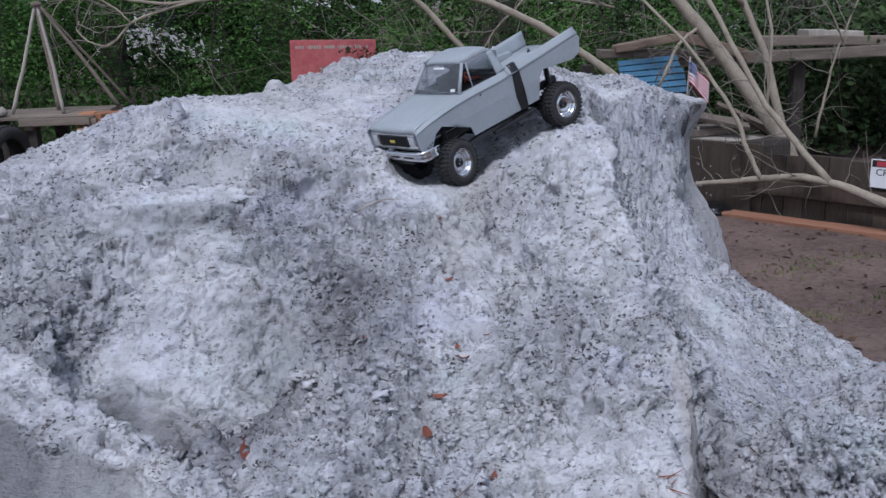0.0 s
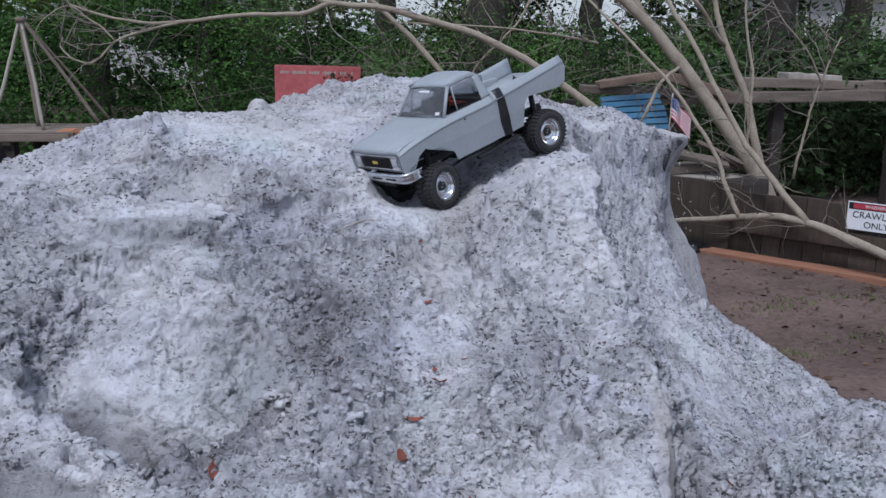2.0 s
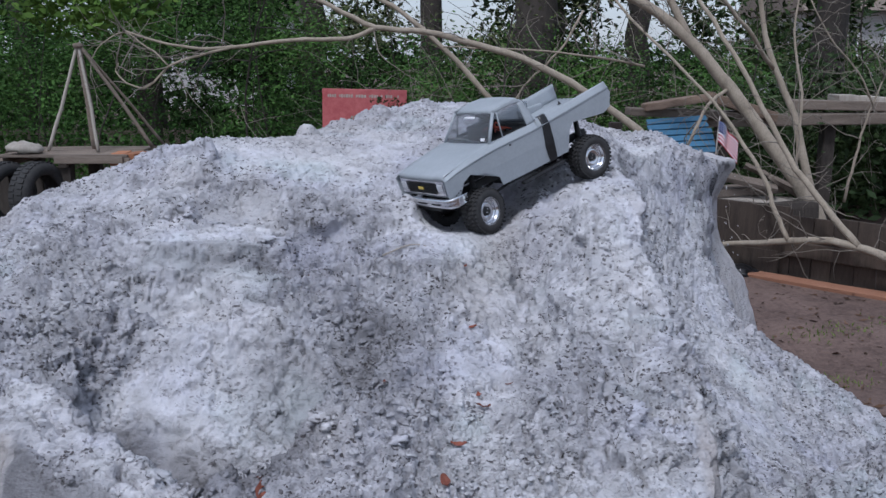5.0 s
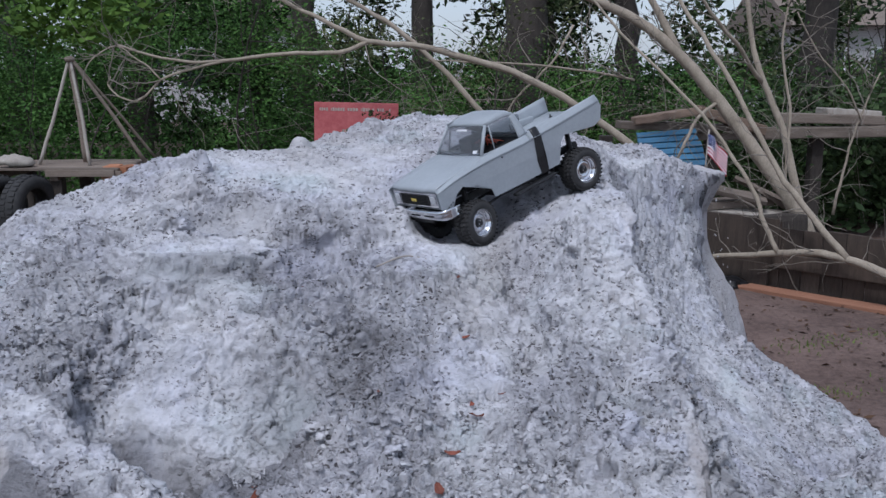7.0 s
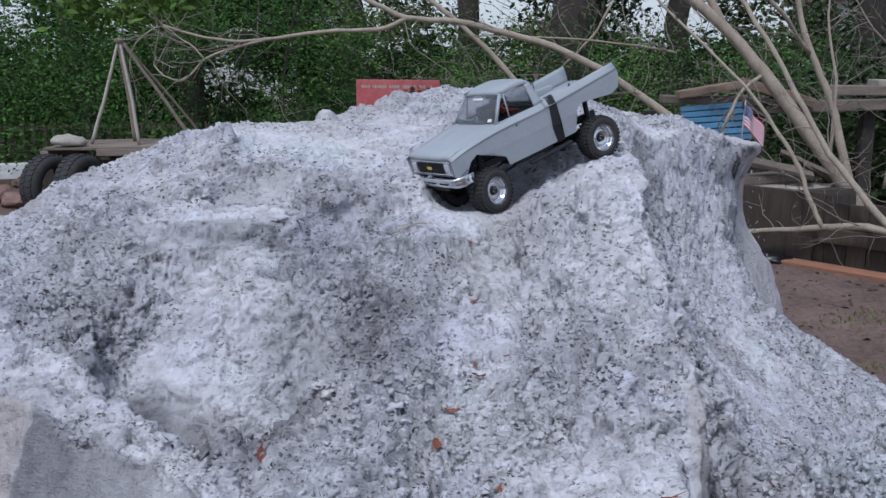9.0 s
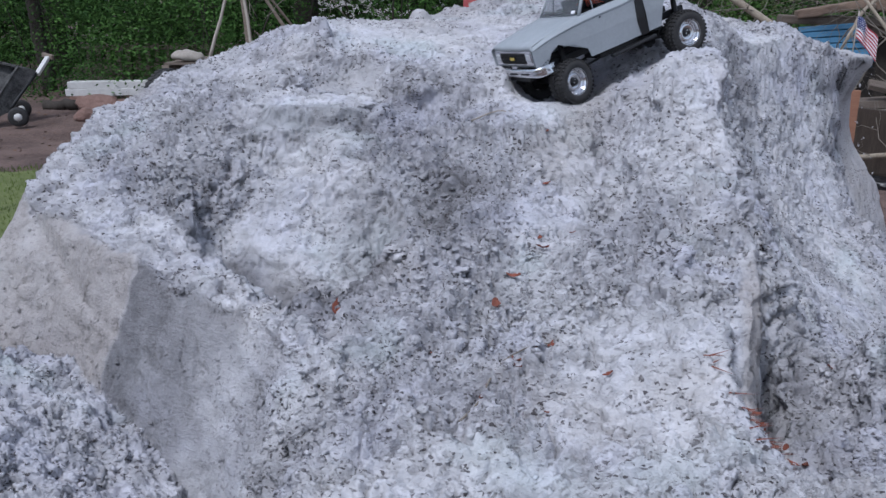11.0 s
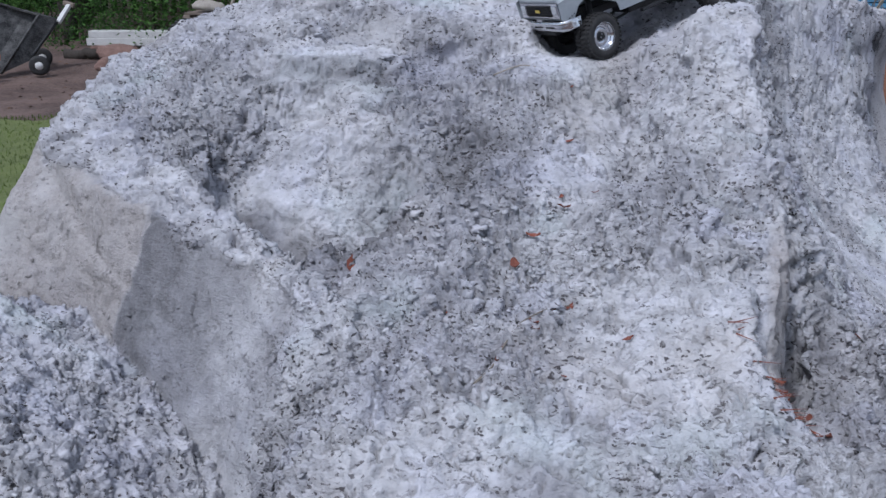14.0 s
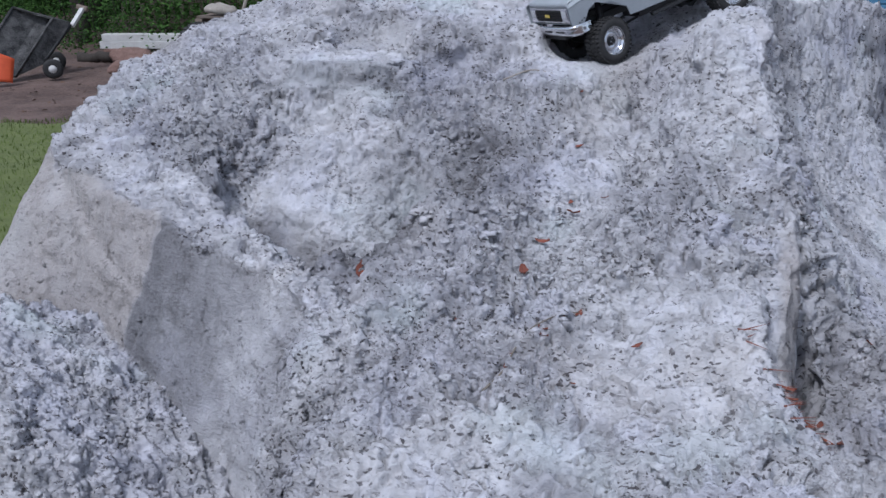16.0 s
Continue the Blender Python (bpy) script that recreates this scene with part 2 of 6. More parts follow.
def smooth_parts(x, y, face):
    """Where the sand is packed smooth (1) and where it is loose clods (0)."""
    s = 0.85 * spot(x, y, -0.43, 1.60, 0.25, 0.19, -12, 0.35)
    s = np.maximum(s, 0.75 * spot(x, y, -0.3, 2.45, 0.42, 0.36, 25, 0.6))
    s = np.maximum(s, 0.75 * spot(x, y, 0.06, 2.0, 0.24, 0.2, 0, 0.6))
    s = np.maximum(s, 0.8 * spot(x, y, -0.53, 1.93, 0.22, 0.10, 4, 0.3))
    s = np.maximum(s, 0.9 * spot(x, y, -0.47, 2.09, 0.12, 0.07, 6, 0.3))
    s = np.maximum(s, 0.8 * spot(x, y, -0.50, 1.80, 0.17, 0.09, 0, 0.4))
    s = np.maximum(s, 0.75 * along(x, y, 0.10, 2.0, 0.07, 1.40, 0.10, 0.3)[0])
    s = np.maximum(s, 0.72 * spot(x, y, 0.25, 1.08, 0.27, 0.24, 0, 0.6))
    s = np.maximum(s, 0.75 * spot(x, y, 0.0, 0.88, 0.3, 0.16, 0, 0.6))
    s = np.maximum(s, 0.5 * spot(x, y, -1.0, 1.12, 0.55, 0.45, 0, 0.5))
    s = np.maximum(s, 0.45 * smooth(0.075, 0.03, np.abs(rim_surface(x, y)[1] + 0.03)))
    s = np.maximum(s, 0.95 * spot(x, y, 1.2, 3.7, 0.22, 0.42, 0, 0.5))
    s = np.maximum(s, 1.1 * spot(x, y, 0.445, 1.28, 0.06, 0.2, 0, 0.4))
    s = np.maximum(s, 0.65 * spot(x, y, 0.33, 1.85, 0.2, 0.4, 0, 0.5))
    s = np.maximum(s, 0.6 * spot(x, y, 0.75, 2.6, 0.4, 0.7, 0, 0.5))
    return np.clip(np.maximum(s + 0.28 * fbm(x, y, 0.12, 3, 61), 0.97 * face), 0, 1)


def clods_of(x, y, size, seed, share):
    """Flat-topped angular clods of uneven height with narrow gaps; some are missing. 0..1."""
    f1, f2, r = cells(x, y, size, seed)
    return smooth(0.02, 0.22, f2 - f1) * np.clip((r - share) / (1 - share), 0, 1) ** 0.6 * (1 - 0.35 * f1)


def scarps(x, y, size, step, seed):
    """Flaky plates: uneven noise cut into levels with abrupt edges."""
    n = 1.7 * fbm(x, y, size, 4, seed, 0.6)
    k = np.floor(n)
    return step * (0.8 * (k + smooth(0.40, 0.60, n - k)) + 0.2 * n)


def cracks(x, y, size, seed, width, open_from):
    """Short crooked cracks: where a noise crosses zero, kept only in stretches. 0..1."""
    n = fbm(x, y, size, 3, seed, 0.55)
    return smooth(width, 0.25 * width, np.abs(n)) * smooth(open_from, open_from + 0.25, fbm(x, y, size * 1.1, 2, seed + 21))


def clod_parts(x, y):
    """Where loose clods lie thick."""
    c = spot(x, y, -0.19, 1.53, 0.24, 0.26, 20, 0.6)
    c = np.maximum(c, 0.8 * spot(x, y, -0.72, 1.66, 0.16, 0.16, 0, 0.6))
    c = np.maximum(c, 0.9 * spot(x, y, 0.06, 1.38, 0.26, 0.22, 0, 0.7))
    c = np.maximum(c, spot(x, y, 0.92, 1.2, 0.42, 0.6, 0, 0.4))
    c = np.maximum(c, spot(x, y, -1.0, 1.15, 0.5, 0.42, 0, 0.5))
    c = np.maximum(c, 0.9 * spot(x, y, -0.33, 1.0, 0.16, 0.22, 0, 0.8))
    c = np.maximum(c, along(x, y, -0.56, 1.47, -0.30, 1.36, 0.07)[0])
    c = np.maximum(c, 0.5 * spot(x, y, -0.95, 1.95, 0.25, 0.3, 0, 0.8))
    return np.clip(0.02 + 0.85 * c + 0.40 * fbm(x, y, 0.2, 3, 77), 0, 1)


def damp_and_shade(x, y, d, face):
    """Darker sand: the damp cut face, and shade painted into hollows and gullies."""
    past = x * 0.878 - y * 0.479 + 1.266 + 0.3 * d + 0.014 * fbm(x, y, 0.05, 3, 69) + 0.022 * fbm(x, y, 0.16, 2, 71)
    w = face * smooth(-0.012, 0.012, past) * (0.95 - 0.50 * smooth(0.12, 0.34, past))
    # painted shade in hollows, groove, scooped wall and block fronts; other patches darker sand
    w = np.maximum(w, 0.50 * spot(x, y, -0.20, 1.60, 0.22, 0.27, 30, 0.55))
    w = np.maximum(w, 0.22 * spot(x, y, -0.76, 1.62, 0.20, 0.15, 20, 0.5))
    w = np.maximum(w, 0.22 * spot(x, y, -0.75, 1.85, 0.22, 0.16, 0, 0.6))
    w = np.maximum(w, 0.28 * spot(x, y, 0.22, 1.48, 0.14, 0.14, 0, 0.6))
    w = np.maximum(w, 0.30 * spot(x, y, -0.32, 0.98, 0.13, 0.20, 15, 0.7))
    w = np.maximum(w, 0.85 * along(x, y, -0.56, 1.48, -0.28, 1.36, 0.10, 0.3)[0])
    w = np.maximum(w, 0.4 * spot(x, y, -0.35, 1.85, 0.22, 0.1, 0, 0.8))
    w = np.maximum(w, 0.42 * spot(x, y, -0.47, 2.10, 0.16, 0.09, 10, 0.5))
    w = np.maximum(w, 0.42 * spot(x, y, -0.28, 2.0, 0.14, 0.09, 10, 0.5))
    # shade under the shelf step, in gullies and crevice, put into the colour
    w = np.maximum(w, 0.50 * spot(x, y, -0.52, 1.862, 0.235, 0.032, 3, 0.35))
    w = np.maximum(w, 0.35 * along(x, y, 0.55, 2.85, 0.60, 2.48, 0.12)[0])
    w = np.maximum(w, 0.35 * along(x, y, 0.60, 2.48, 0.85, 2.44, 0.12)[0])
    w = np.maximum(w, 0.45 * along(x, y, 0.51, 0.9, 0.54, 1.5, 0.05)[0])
    # a dark damp patch on the nose
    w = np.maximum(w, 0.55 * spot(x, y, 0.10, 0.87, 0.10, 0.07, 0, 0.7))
    return np.clip(w + 0.22 * fbm(x, y, 0.1, 3, 63) * smooth(0.0, 0.4, w), 0, 1)


def buff_parts(x, y, d, face):
    """Warm buff sand: the dry part of the cut face, the lip's face and the trail."""
    past = x * 0.878 - y * 0.479 + 1.266 + 0.3 * d + 0.014 * fbm(x, y, 0.05, 3, 69) + 0.022 * fbm(x, y, 0.16, 2, 71)
    b = 0.9 * face * smooth(0.010, -0.010, past)
    b = np.maximum(b, 0.5 * spot(x, y, 1.2, 3.7, 0.25, 0.45, 0, 0.5))
    b = np.maximum(b, 0.5 * along(x, y, 0.13, 2.1, 0.08, 1.75, 0.10)[0])
    b = np.maximum(b, 0.7 * spot(x, y, 0.445, 1.29, 0.05, 0.17, 0, 0.5))
    b = np.maximum(b, 0.35 * spot(x, y, -0.25, 2.6, 0.4, 0.4, 20, 0.7))
    return np.clip(b + 0.2 * fbm(x, y, 0.1, 3, 65) * smooth(0.0, 0.3, b), 0, 1)


def form_normal(x, y, e=0.010):
    n = np.stack([mound_form(x - e, y)[0] - mound_form(x + e, y)[0], mound_form(x, y - e)[0] - mound_form(x, y + e)[0], np.full(x.shape, 2 * e)], -1)
    return n / np.linalg.norm(n, axis=-1, keepdims=True)


def crust(x, y, loose, clods):
    """Relief of the sand's skin on one plane."""
    jx, jy = x + 0.010 * fbm(x, y, 0.04, 4, 3), y + 0.010 * fbm(x, y, 0.04, 4, 4)
    out = 0.013 * fbm(x, y, 0.15, 3, 5) * (0.4 + 0.6 * loose)
    # flaky plates, longer across than down
    out += (0.15 + 0.85 * loose) * scarps(0.62 * x, y, 0.060, 0.0105, 41)
    out += (0.40 + 0.60 * loose) * scarps(0.7 * jx, jy, 0.021, 0.0052, 43)
    # angular clods
    out += clods * 0.022 * (clods_of(0.85 * jx, jy, 0.036, 2, 0.45) - 0.3)
    out += clods * 0.017 * (clods_of(0.85 * jx, jy, 0.0175, 9, 0.15) - 0.35)
    out += (0.25 + 0.75 * loose) * 0.0050 * (clods_of(0.9 * jx, jy, 0.0115, 15, 0.2) - 0.4)
    # dark crooked cracks and pits
    out -= (0.35 + 0.65 * loose) * 0.022 * cracks(0.62 * x, y, 0.055, 33, 0.13, -0.12)
    out -= (0.42 + 0.58 * loose) * 0.018 * cracks(0.65 * jx, jy, 0.026, 37, 0.20, -0.02)
    f1, f2, r = cells(0.6 * jx, jy, 0.022, 35)
    out -= (0.36 + 0.64 * loose) * 0.017 * smooth(0.34, 0.16, f1) * (r > 0.45) * smooth(-0.3, 0.15, fbm(x, y, 0.13, 3, 85))
    return out


def mound_relief(x, y, form, normal, packed, face):
    """Relief along the normal, laid on from above and from the two sides."""
    clods, loose = clod_parts(x, y) * (1 - packed), 1 - packed
    calm = (1 + 0.45 * smooth(2.2, 2.6, y) * smooth(0.45, 0.65, x)) * (1 - 0.40 * face) * (1 - 0.42 * smooth(1.88, 2.15, y))
    share = np.abs(normal) ** 5 * (1.0, 1.0, 1.6)
    share = np.where(share / share.sum(-1, keepdims=True) < 0.05, 0, share)
    share /= share.sum(-1, keepdims=True)
    out = np.zeros(x.shape)
    for k, (u, v) in enumerate(((y + 5.0, form), (x, form + 7.0), (x, y))):
        on = share[..., k] > 0
        out[on] += share[..., k][on] * crust(u[on], v[on], loose[on], clods[on])
    return out * calm


def node_material(name):
    m = bpy.data.materials.new(name)
    m.use_nodes = True
    nt = m.node_tree
    return m, nt, nt.nodes["Principled BSDF"]


def mixed(nt, factor, a, b):
    n = nt.nodes.new("ShaderNodeMix")
    n.data_type = "RGBA"
    for sock, value in ((n.inputs[0], factor), (n.inputs[6], a), (n.inputs[7], b)):
        if isinstance(value, (int, float)):
            sock.default_value = value
        elif isinstance(value, tuple):
            sock.default_value = (*value, 1)
        else:
            nt.links.new(value, sock)
    return n.outputs[2]


def ranged(nt, value, lo, hi, a=0.0, b=1.0):
    n = nt.nodes.new("ShaderNodeMapRange")
    n.inputs[1].default_value, n.inputs[2].default_value, n.inputs[3].default_value, n.inputs[4].default_value = lo, hi, a, b
    nt.links.new(value, n.inputs[0])
    return n.outputs[0]


def noise_of(nt, where, scale, detail=4.0, rough=0.6, stretch=None):
    n = nt.nodes.new("ShaderNodeTexNoise")
    n.inputs["Scale"].default_value, n.inputs["Detail"].default_value, n.inputs["Roughness"].default_value = scale, detail, rough
    if stretch:
        mp = nt.nodes.new("ShaderNodeMapping")
        mp.inputs["Scale"].default_value = stretch
        nt.links.new(where, mp.inputs["Vector"])
        where = mp.outputs[0]
    nt.links.new(where, n.inputs["Vector"])
    return n.outputs["Fac"]


def bumped(nt, bsdf, heights):
    """heights: (socket, metres) pairs, chained."""
    last = None
    for value, dist in heights:
        b = nt.nodes.new("ShaderNodeBump")
        b.inputs["Distance"].default_value = dist
        b.inputs["Strength"].default_value = 1.0
        nt.links.new(value, b.inputs["Height"])
        if last:
            nt.links.new(last, b.inputs["Normal"])
        last = b.outputs[0]
    nt.links.new(last, bsdf.inputs["Normal"])


def surface(name, dark, light, scale=20.0, rough=0.8, bump=0.001, fine=6.0, metal=0.0, stretch=None, spread=(0.3, 0.7), vary=0.0, coat=0.0):
    """A worn surface: two colours mixed by broad and fine noise, with relief; vary: brightness by object."""
    m, nt, bsdf = node_material(name)
    where = nt.nodes.new("ShaderNodeTexCoord").outputs["Object"]
    broad, grain = noise_of(nt, where, scale, 5, 0.65, stretch), noise_of(nt, where, scale * fine, 4, 0.7, stretch)
    both = mixed(nt, 0.4, broad, grain)
    colour = mixed(nt, ranged(nt, both, *spread), dark, light)
    if vary:
        info = nt.nodes.new("ShaderNodeObjectInfo").outputs["Random"]
        hsv = nt.nodes.new("ShaderNodeHueSaturation")
        nt.links.new(ranged(nt, info, 0, 1, 1 - vary, 1 + vary), hsv.inputs["Value"])
        nt.links.new(colour, hsv.inputs["Color"])
        colour = hsv.outputs[0]
    nt.links.new(colour, bsdf.inputs["Base Color"])
    nt.links.new(ranged(nt, both, 0.2, 0.8, min(1, rough + 0.08), max(0.02, rough - 0.08)), bsdf.inputs["Roughness"])
    bsdf.inputs["Metallic"].default_value = metal
    bsdf.inputs["Coat Weight"].default_value = coat
    if bump:
        bumped(nt, bsdf, [(both, bump)])
    return m


def sand_material():
    m, nt, bsdf = node_material("sand")
    where = nt.nodes.new("ShaderNodeTexCoord").outputs["Object"]
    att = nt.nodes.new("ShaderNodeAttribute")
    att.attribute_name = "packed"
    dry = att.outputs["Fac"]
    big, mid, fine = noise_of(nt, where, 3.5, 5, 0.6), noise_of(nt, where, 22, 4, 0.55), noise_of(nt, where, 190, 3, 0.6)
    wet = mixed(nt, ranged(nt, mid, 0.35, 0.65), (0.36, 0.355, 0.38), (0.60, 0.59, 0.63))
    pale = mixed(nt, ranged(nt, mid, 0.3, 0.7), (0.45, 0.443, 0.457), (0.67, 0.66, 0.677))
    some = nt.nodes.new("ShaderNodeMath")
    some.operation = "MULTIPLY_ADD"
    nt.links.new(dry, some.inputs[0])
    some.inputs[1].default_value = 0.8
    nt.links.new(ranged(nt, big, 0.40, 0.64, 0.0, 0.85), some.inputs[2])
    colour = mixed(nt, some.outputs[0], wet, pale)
    # lilac and buff tints
    colour = mixed(nt, ranged(nt, noise_of(nt, where, 5.5, 4, 0.6), 0.5, 0.75, 0.0, 0.42), colour, (0.52, 0.53, 0.66))
    colour = mixed(nt, ranged(nt, noise_of(nt, where, 4.7, 3, 0.5), 0.58, 0.75, 0.0, 0.4), colour, (0.53, 0.61, 0.61))
    colour = mixed(nt, ranged(nt, noise_of(nt, where, 4.1, 4, 0.6), 0.55, 0.78, 0.0, 0.35), colour, (0.60, 0.55, 0.51))
    # spade marks run down the cut face
    streak = mixed(nt, 0.45, noise_of(nt, where, 40, 5, 0.7, (1.0, 1.0, 0.3)), fine)
    # mixes in the cut face's damp and the painted shade of hollows
    damp_shade = nt.nodes.new("ShaderNodeAttribute")
    damp_shade.attribute_name = "damp_shade"
    colour = mixed(nt, ranged(nt, damp_shade.outputs["Fac"], 0.0, 1.0, 0.0, 0.9), colour, mixed(nt, ranged(nt, streak, 0.32, 0.68), (0.105, 0.103, 0.110), (0.225, 0.22, 0.232)))
    buff = nt.nodes.new("ShaderNodeAttribute")
    buff.attribute_name = "buff"
    colour = mixed(nt, ranged(nt, buff.outputs["Fac"], 0.0, 1.0, 0.0, 0.85), colour, mixed(nt, ranged(nt, streak, 0.3, 0.7), (0.25, 0.228, 0.218), (0.42, 0.385, 0.365)))
    # dark flecks: soil crumbs, and painted shade of the gaps between clods
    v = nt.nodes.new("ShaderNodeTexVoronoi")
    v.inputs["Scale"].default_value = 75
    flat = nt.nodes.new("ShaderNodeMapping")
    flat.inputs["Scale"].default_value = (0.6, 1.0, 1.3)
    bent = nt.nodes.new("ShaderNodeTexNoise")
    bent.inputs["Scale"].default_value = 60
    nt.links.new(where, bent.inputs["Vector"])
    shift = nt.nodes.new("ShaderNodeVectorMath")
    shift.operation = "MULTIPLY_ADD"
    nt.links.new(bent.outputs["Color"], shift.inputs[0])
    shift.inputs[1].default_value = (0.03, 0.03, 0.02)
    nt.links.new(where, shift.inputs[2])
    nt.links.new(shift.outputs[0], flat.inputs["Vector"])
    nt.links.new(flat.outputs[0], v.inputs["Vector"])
    crumb_shade = ranged(nt, v.outputs["Distance"], 0.22, 0.32, 1.0, 0.0)
    # longer flecks, coloured as the shade in pits and cracks
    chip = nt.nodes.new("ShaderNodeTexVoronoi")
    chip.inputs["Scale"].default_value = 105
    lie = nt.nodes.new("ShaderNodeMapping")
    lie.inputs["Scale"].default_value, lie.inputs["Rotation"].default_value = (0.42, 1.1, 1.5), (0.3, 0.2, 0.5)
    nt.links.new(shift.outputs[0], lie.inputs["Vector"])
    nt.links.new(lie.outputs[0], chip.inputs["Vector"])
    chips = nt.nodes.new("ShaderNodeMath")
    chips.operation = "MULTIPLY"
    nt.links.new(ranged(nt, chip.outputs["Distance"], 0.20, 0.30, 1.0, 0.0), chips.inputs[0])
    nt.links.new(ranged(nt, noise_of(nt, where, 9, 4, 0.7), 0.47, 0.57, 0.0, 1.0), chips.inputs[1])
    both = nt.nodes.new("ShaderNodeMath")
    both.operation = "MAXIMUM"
    nt.links.new(crumb_shade, both.inputs[0])
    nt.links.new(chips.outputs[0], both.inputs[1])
    crumb_shade = both.outputs[0]
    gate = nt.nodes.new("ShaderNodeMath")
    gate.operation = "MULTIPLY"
    nt.links.new(crumb_shade, gate.inputs[0])
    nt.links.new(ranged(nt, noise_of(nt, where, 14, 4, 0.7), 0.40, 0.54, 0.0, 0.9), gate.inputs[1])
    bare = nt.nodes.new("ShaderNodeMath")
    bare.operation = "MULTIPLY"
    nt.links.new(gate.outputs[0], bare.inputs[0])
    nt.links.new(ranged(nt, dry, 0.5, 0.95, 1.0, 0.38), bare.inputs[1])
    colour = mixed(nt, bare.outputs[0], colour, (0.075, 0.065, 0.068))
    nt.links.new(colour, bsdf.inputs["Base Color"])
    bsdf.inputs["Roughness"].default_value = 0.95
    bsdf.inputs["Specular IOR Level"].default_value = 0.2
    # packed sand is smoother
    grains = []
    for scale, detail, far in ((80, 4, 0.007), (230, 3, 0.0042)):
        weak = nt.nodes.new("ShaderNodeMath")
        weak.operation = "MULTIPLY"
        nt.links.new(noise_of(nt, where, scale, detail, 0.7, (0.7, 1.0, 1.3)), weak.inputs[0])
        nt.links.new(ranged(nt, dry, 0.2, 1.0, 1.0, 0.6), weak.inputs[1])
        grains.append((weak.outputs[0], far))
    bumped(nt, bsdf, [(mid, 0.004)] + grains)
    return m


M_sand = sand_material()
M_dirt = surface("dirt", (0.052, 0.032, 0.026), (0.185, 0.126, 0.106), 1.5, 0.95, 0.03, 22, spread=(0.36, 0.62))
M_lawn = surface("lawn_soil", (0.08, 0.10, 0.03), (0.15, 0.18, 0.055), 6, 0.95, 0.02)
M_paint = surface("grey_paint", (0.29, 0.315, 0.335), (0.36, 0.385, 0.41), 9, 0.33, 0.0, 14, spread=(0.35, 0.65))
M_black = surface("black_plastic", (0.008, 0.008, 0.009), (0.02, 0.02, 0.022), 40, 0.55, 0.0005)
M_tape = surface("black_tape", (0.006, 0.006, 0.007), (0.014, 0.014, 0.016), 60, 0.38, 0.0004)
M_tyre = surface("tyre_rubber", (0.018, 0.018, 0.019), (0.045, 0.043, 0.042), 40, 0.85, 0.0006)
M_chrome = surface("chrome", (0.62, 0.63, 0.65), (0.8, 0.8, 0.82), 60, 0.14, 0.0, metal=1.0)
M_inside = surface("dark_inside", (0.006, 0.006, 0.007), (0.014, 0.014, 0.014), 20, 0.9, 0.0)
M_red = surface("red_wire", (0.35, 0.05, 0.03), (0.5, 0.1, 0.05), 90, 0.5, 0.0)
M_gold = surface("gold_badge", (0.5, 0.38, 0.06), (0.65, 0.5, 0.1), 90, 0.4, 0.0)
M_white = surface("white_print", (0.7, 0.7, 0.72), (0.82, 0.82, 0.84), 60, 0.5, 0.0)
M_lamp = surface("lamp_lens", (0.45, 0.46, 0.48), (0.62, 0.63, 0.65), 120, 0.15, 0.0006)
M_fence = surface("fence_wood", (0.034, 0.025, 0.019), (0.085, 0.061, 0.046), 7, 0.85, 0.003, 8, stretch=(6, 6, 0.6), vary=0.25)
M_plank = surface("orange_plank", (0.24, 0.11, 0.065), (0.36, 0.18, 0.11), 8, 0.75, 0.002, 8, stretch=(0.5, 5, 5))
M_grey_wood = surface("grey_wood", (0.12, 0.093, 0.074), (0.26, 0.21, 0.17), 7, 0.9, 0.003, 8, stretch=(0.6, 6, 6), vary=0.2)
M_brown_wood = surface("brown_wood", (0.13, 0.088, 0.062), (0.29, 0.205, 0.15), 6, 0.88, 0.003, 8, stretch=(0.6, 6, 6), vary=0.2)
M_pale_wood = surface("pale_wood", (0.30, 0.26, 0.22), (0.45, 0.41, 0.36), 7, 0.85, 0.002, 8, stretch=(5, 5, 0.5), vary=0.15)
M_blue = surface("blue_paint", (0.025, 0.10, 0.19), (0.06, 0.17, 0.27), 9, 0.7, 0.002, 8, stretch=(0.6, 5, 5), vary=0.2)
M_bark = surface("pale_bark", (0.21, 0.172, 0.128), (0.41, 0.35, 0.275), 16, 0.9, 0.004, 8, stretch=(1, 1, 0.5))
M_dark_bark = surface("dark_bark", (0.025, 0.02, 0.017), (0.07, 0.058, 0.048), 9, 0.95, 0.012, 6, stretch=(1, 1, 0.4))
M_twig = surface("twig", (0.13, 0.11, 0.088), (0.27, 0.235, 0.195), 30, 0.9, 0.0)
M_sign_red = surface("red_board", (0.33, 0.05, 0.055), (0.58, 0.17, 0.17), 4, 0.55, 0.001, 9)
M_flag_red = surface("flag_red", (0.36, 0.03, 0.05), (0.45, 0.05, 0.07), 60, 0.8, 0.0003)
M_flag_blue = surface("flag_blue", (0.02, 0.03, 0.12), (0.035, 0.05, 0.17), 60, 0.8, 0.0003)
M_brick = surface("brick_orange", (0.30, 0.12, 0.06), (0.42, 0.19, 0.10), 16, 0.85, 0.002, vary=0.2)
M_steel = surface("white_beam", (0.5, 0.49, 0.47), (0.68, 0.67, 0.65), 6, 0.6, 0.001)
M_rock = surface("reddish_rock", (0.13, 0.075, 0.06), (0.27, 0.17, 0.14), 8, 0.9, 0.01)
M_dusty = surface("dusty_plastic", (0.012, 0.012, 0.013), (0.16, 0.155, 0.15), 9, 0.7, 0.001, 10, spread=(0.42, 0.7))
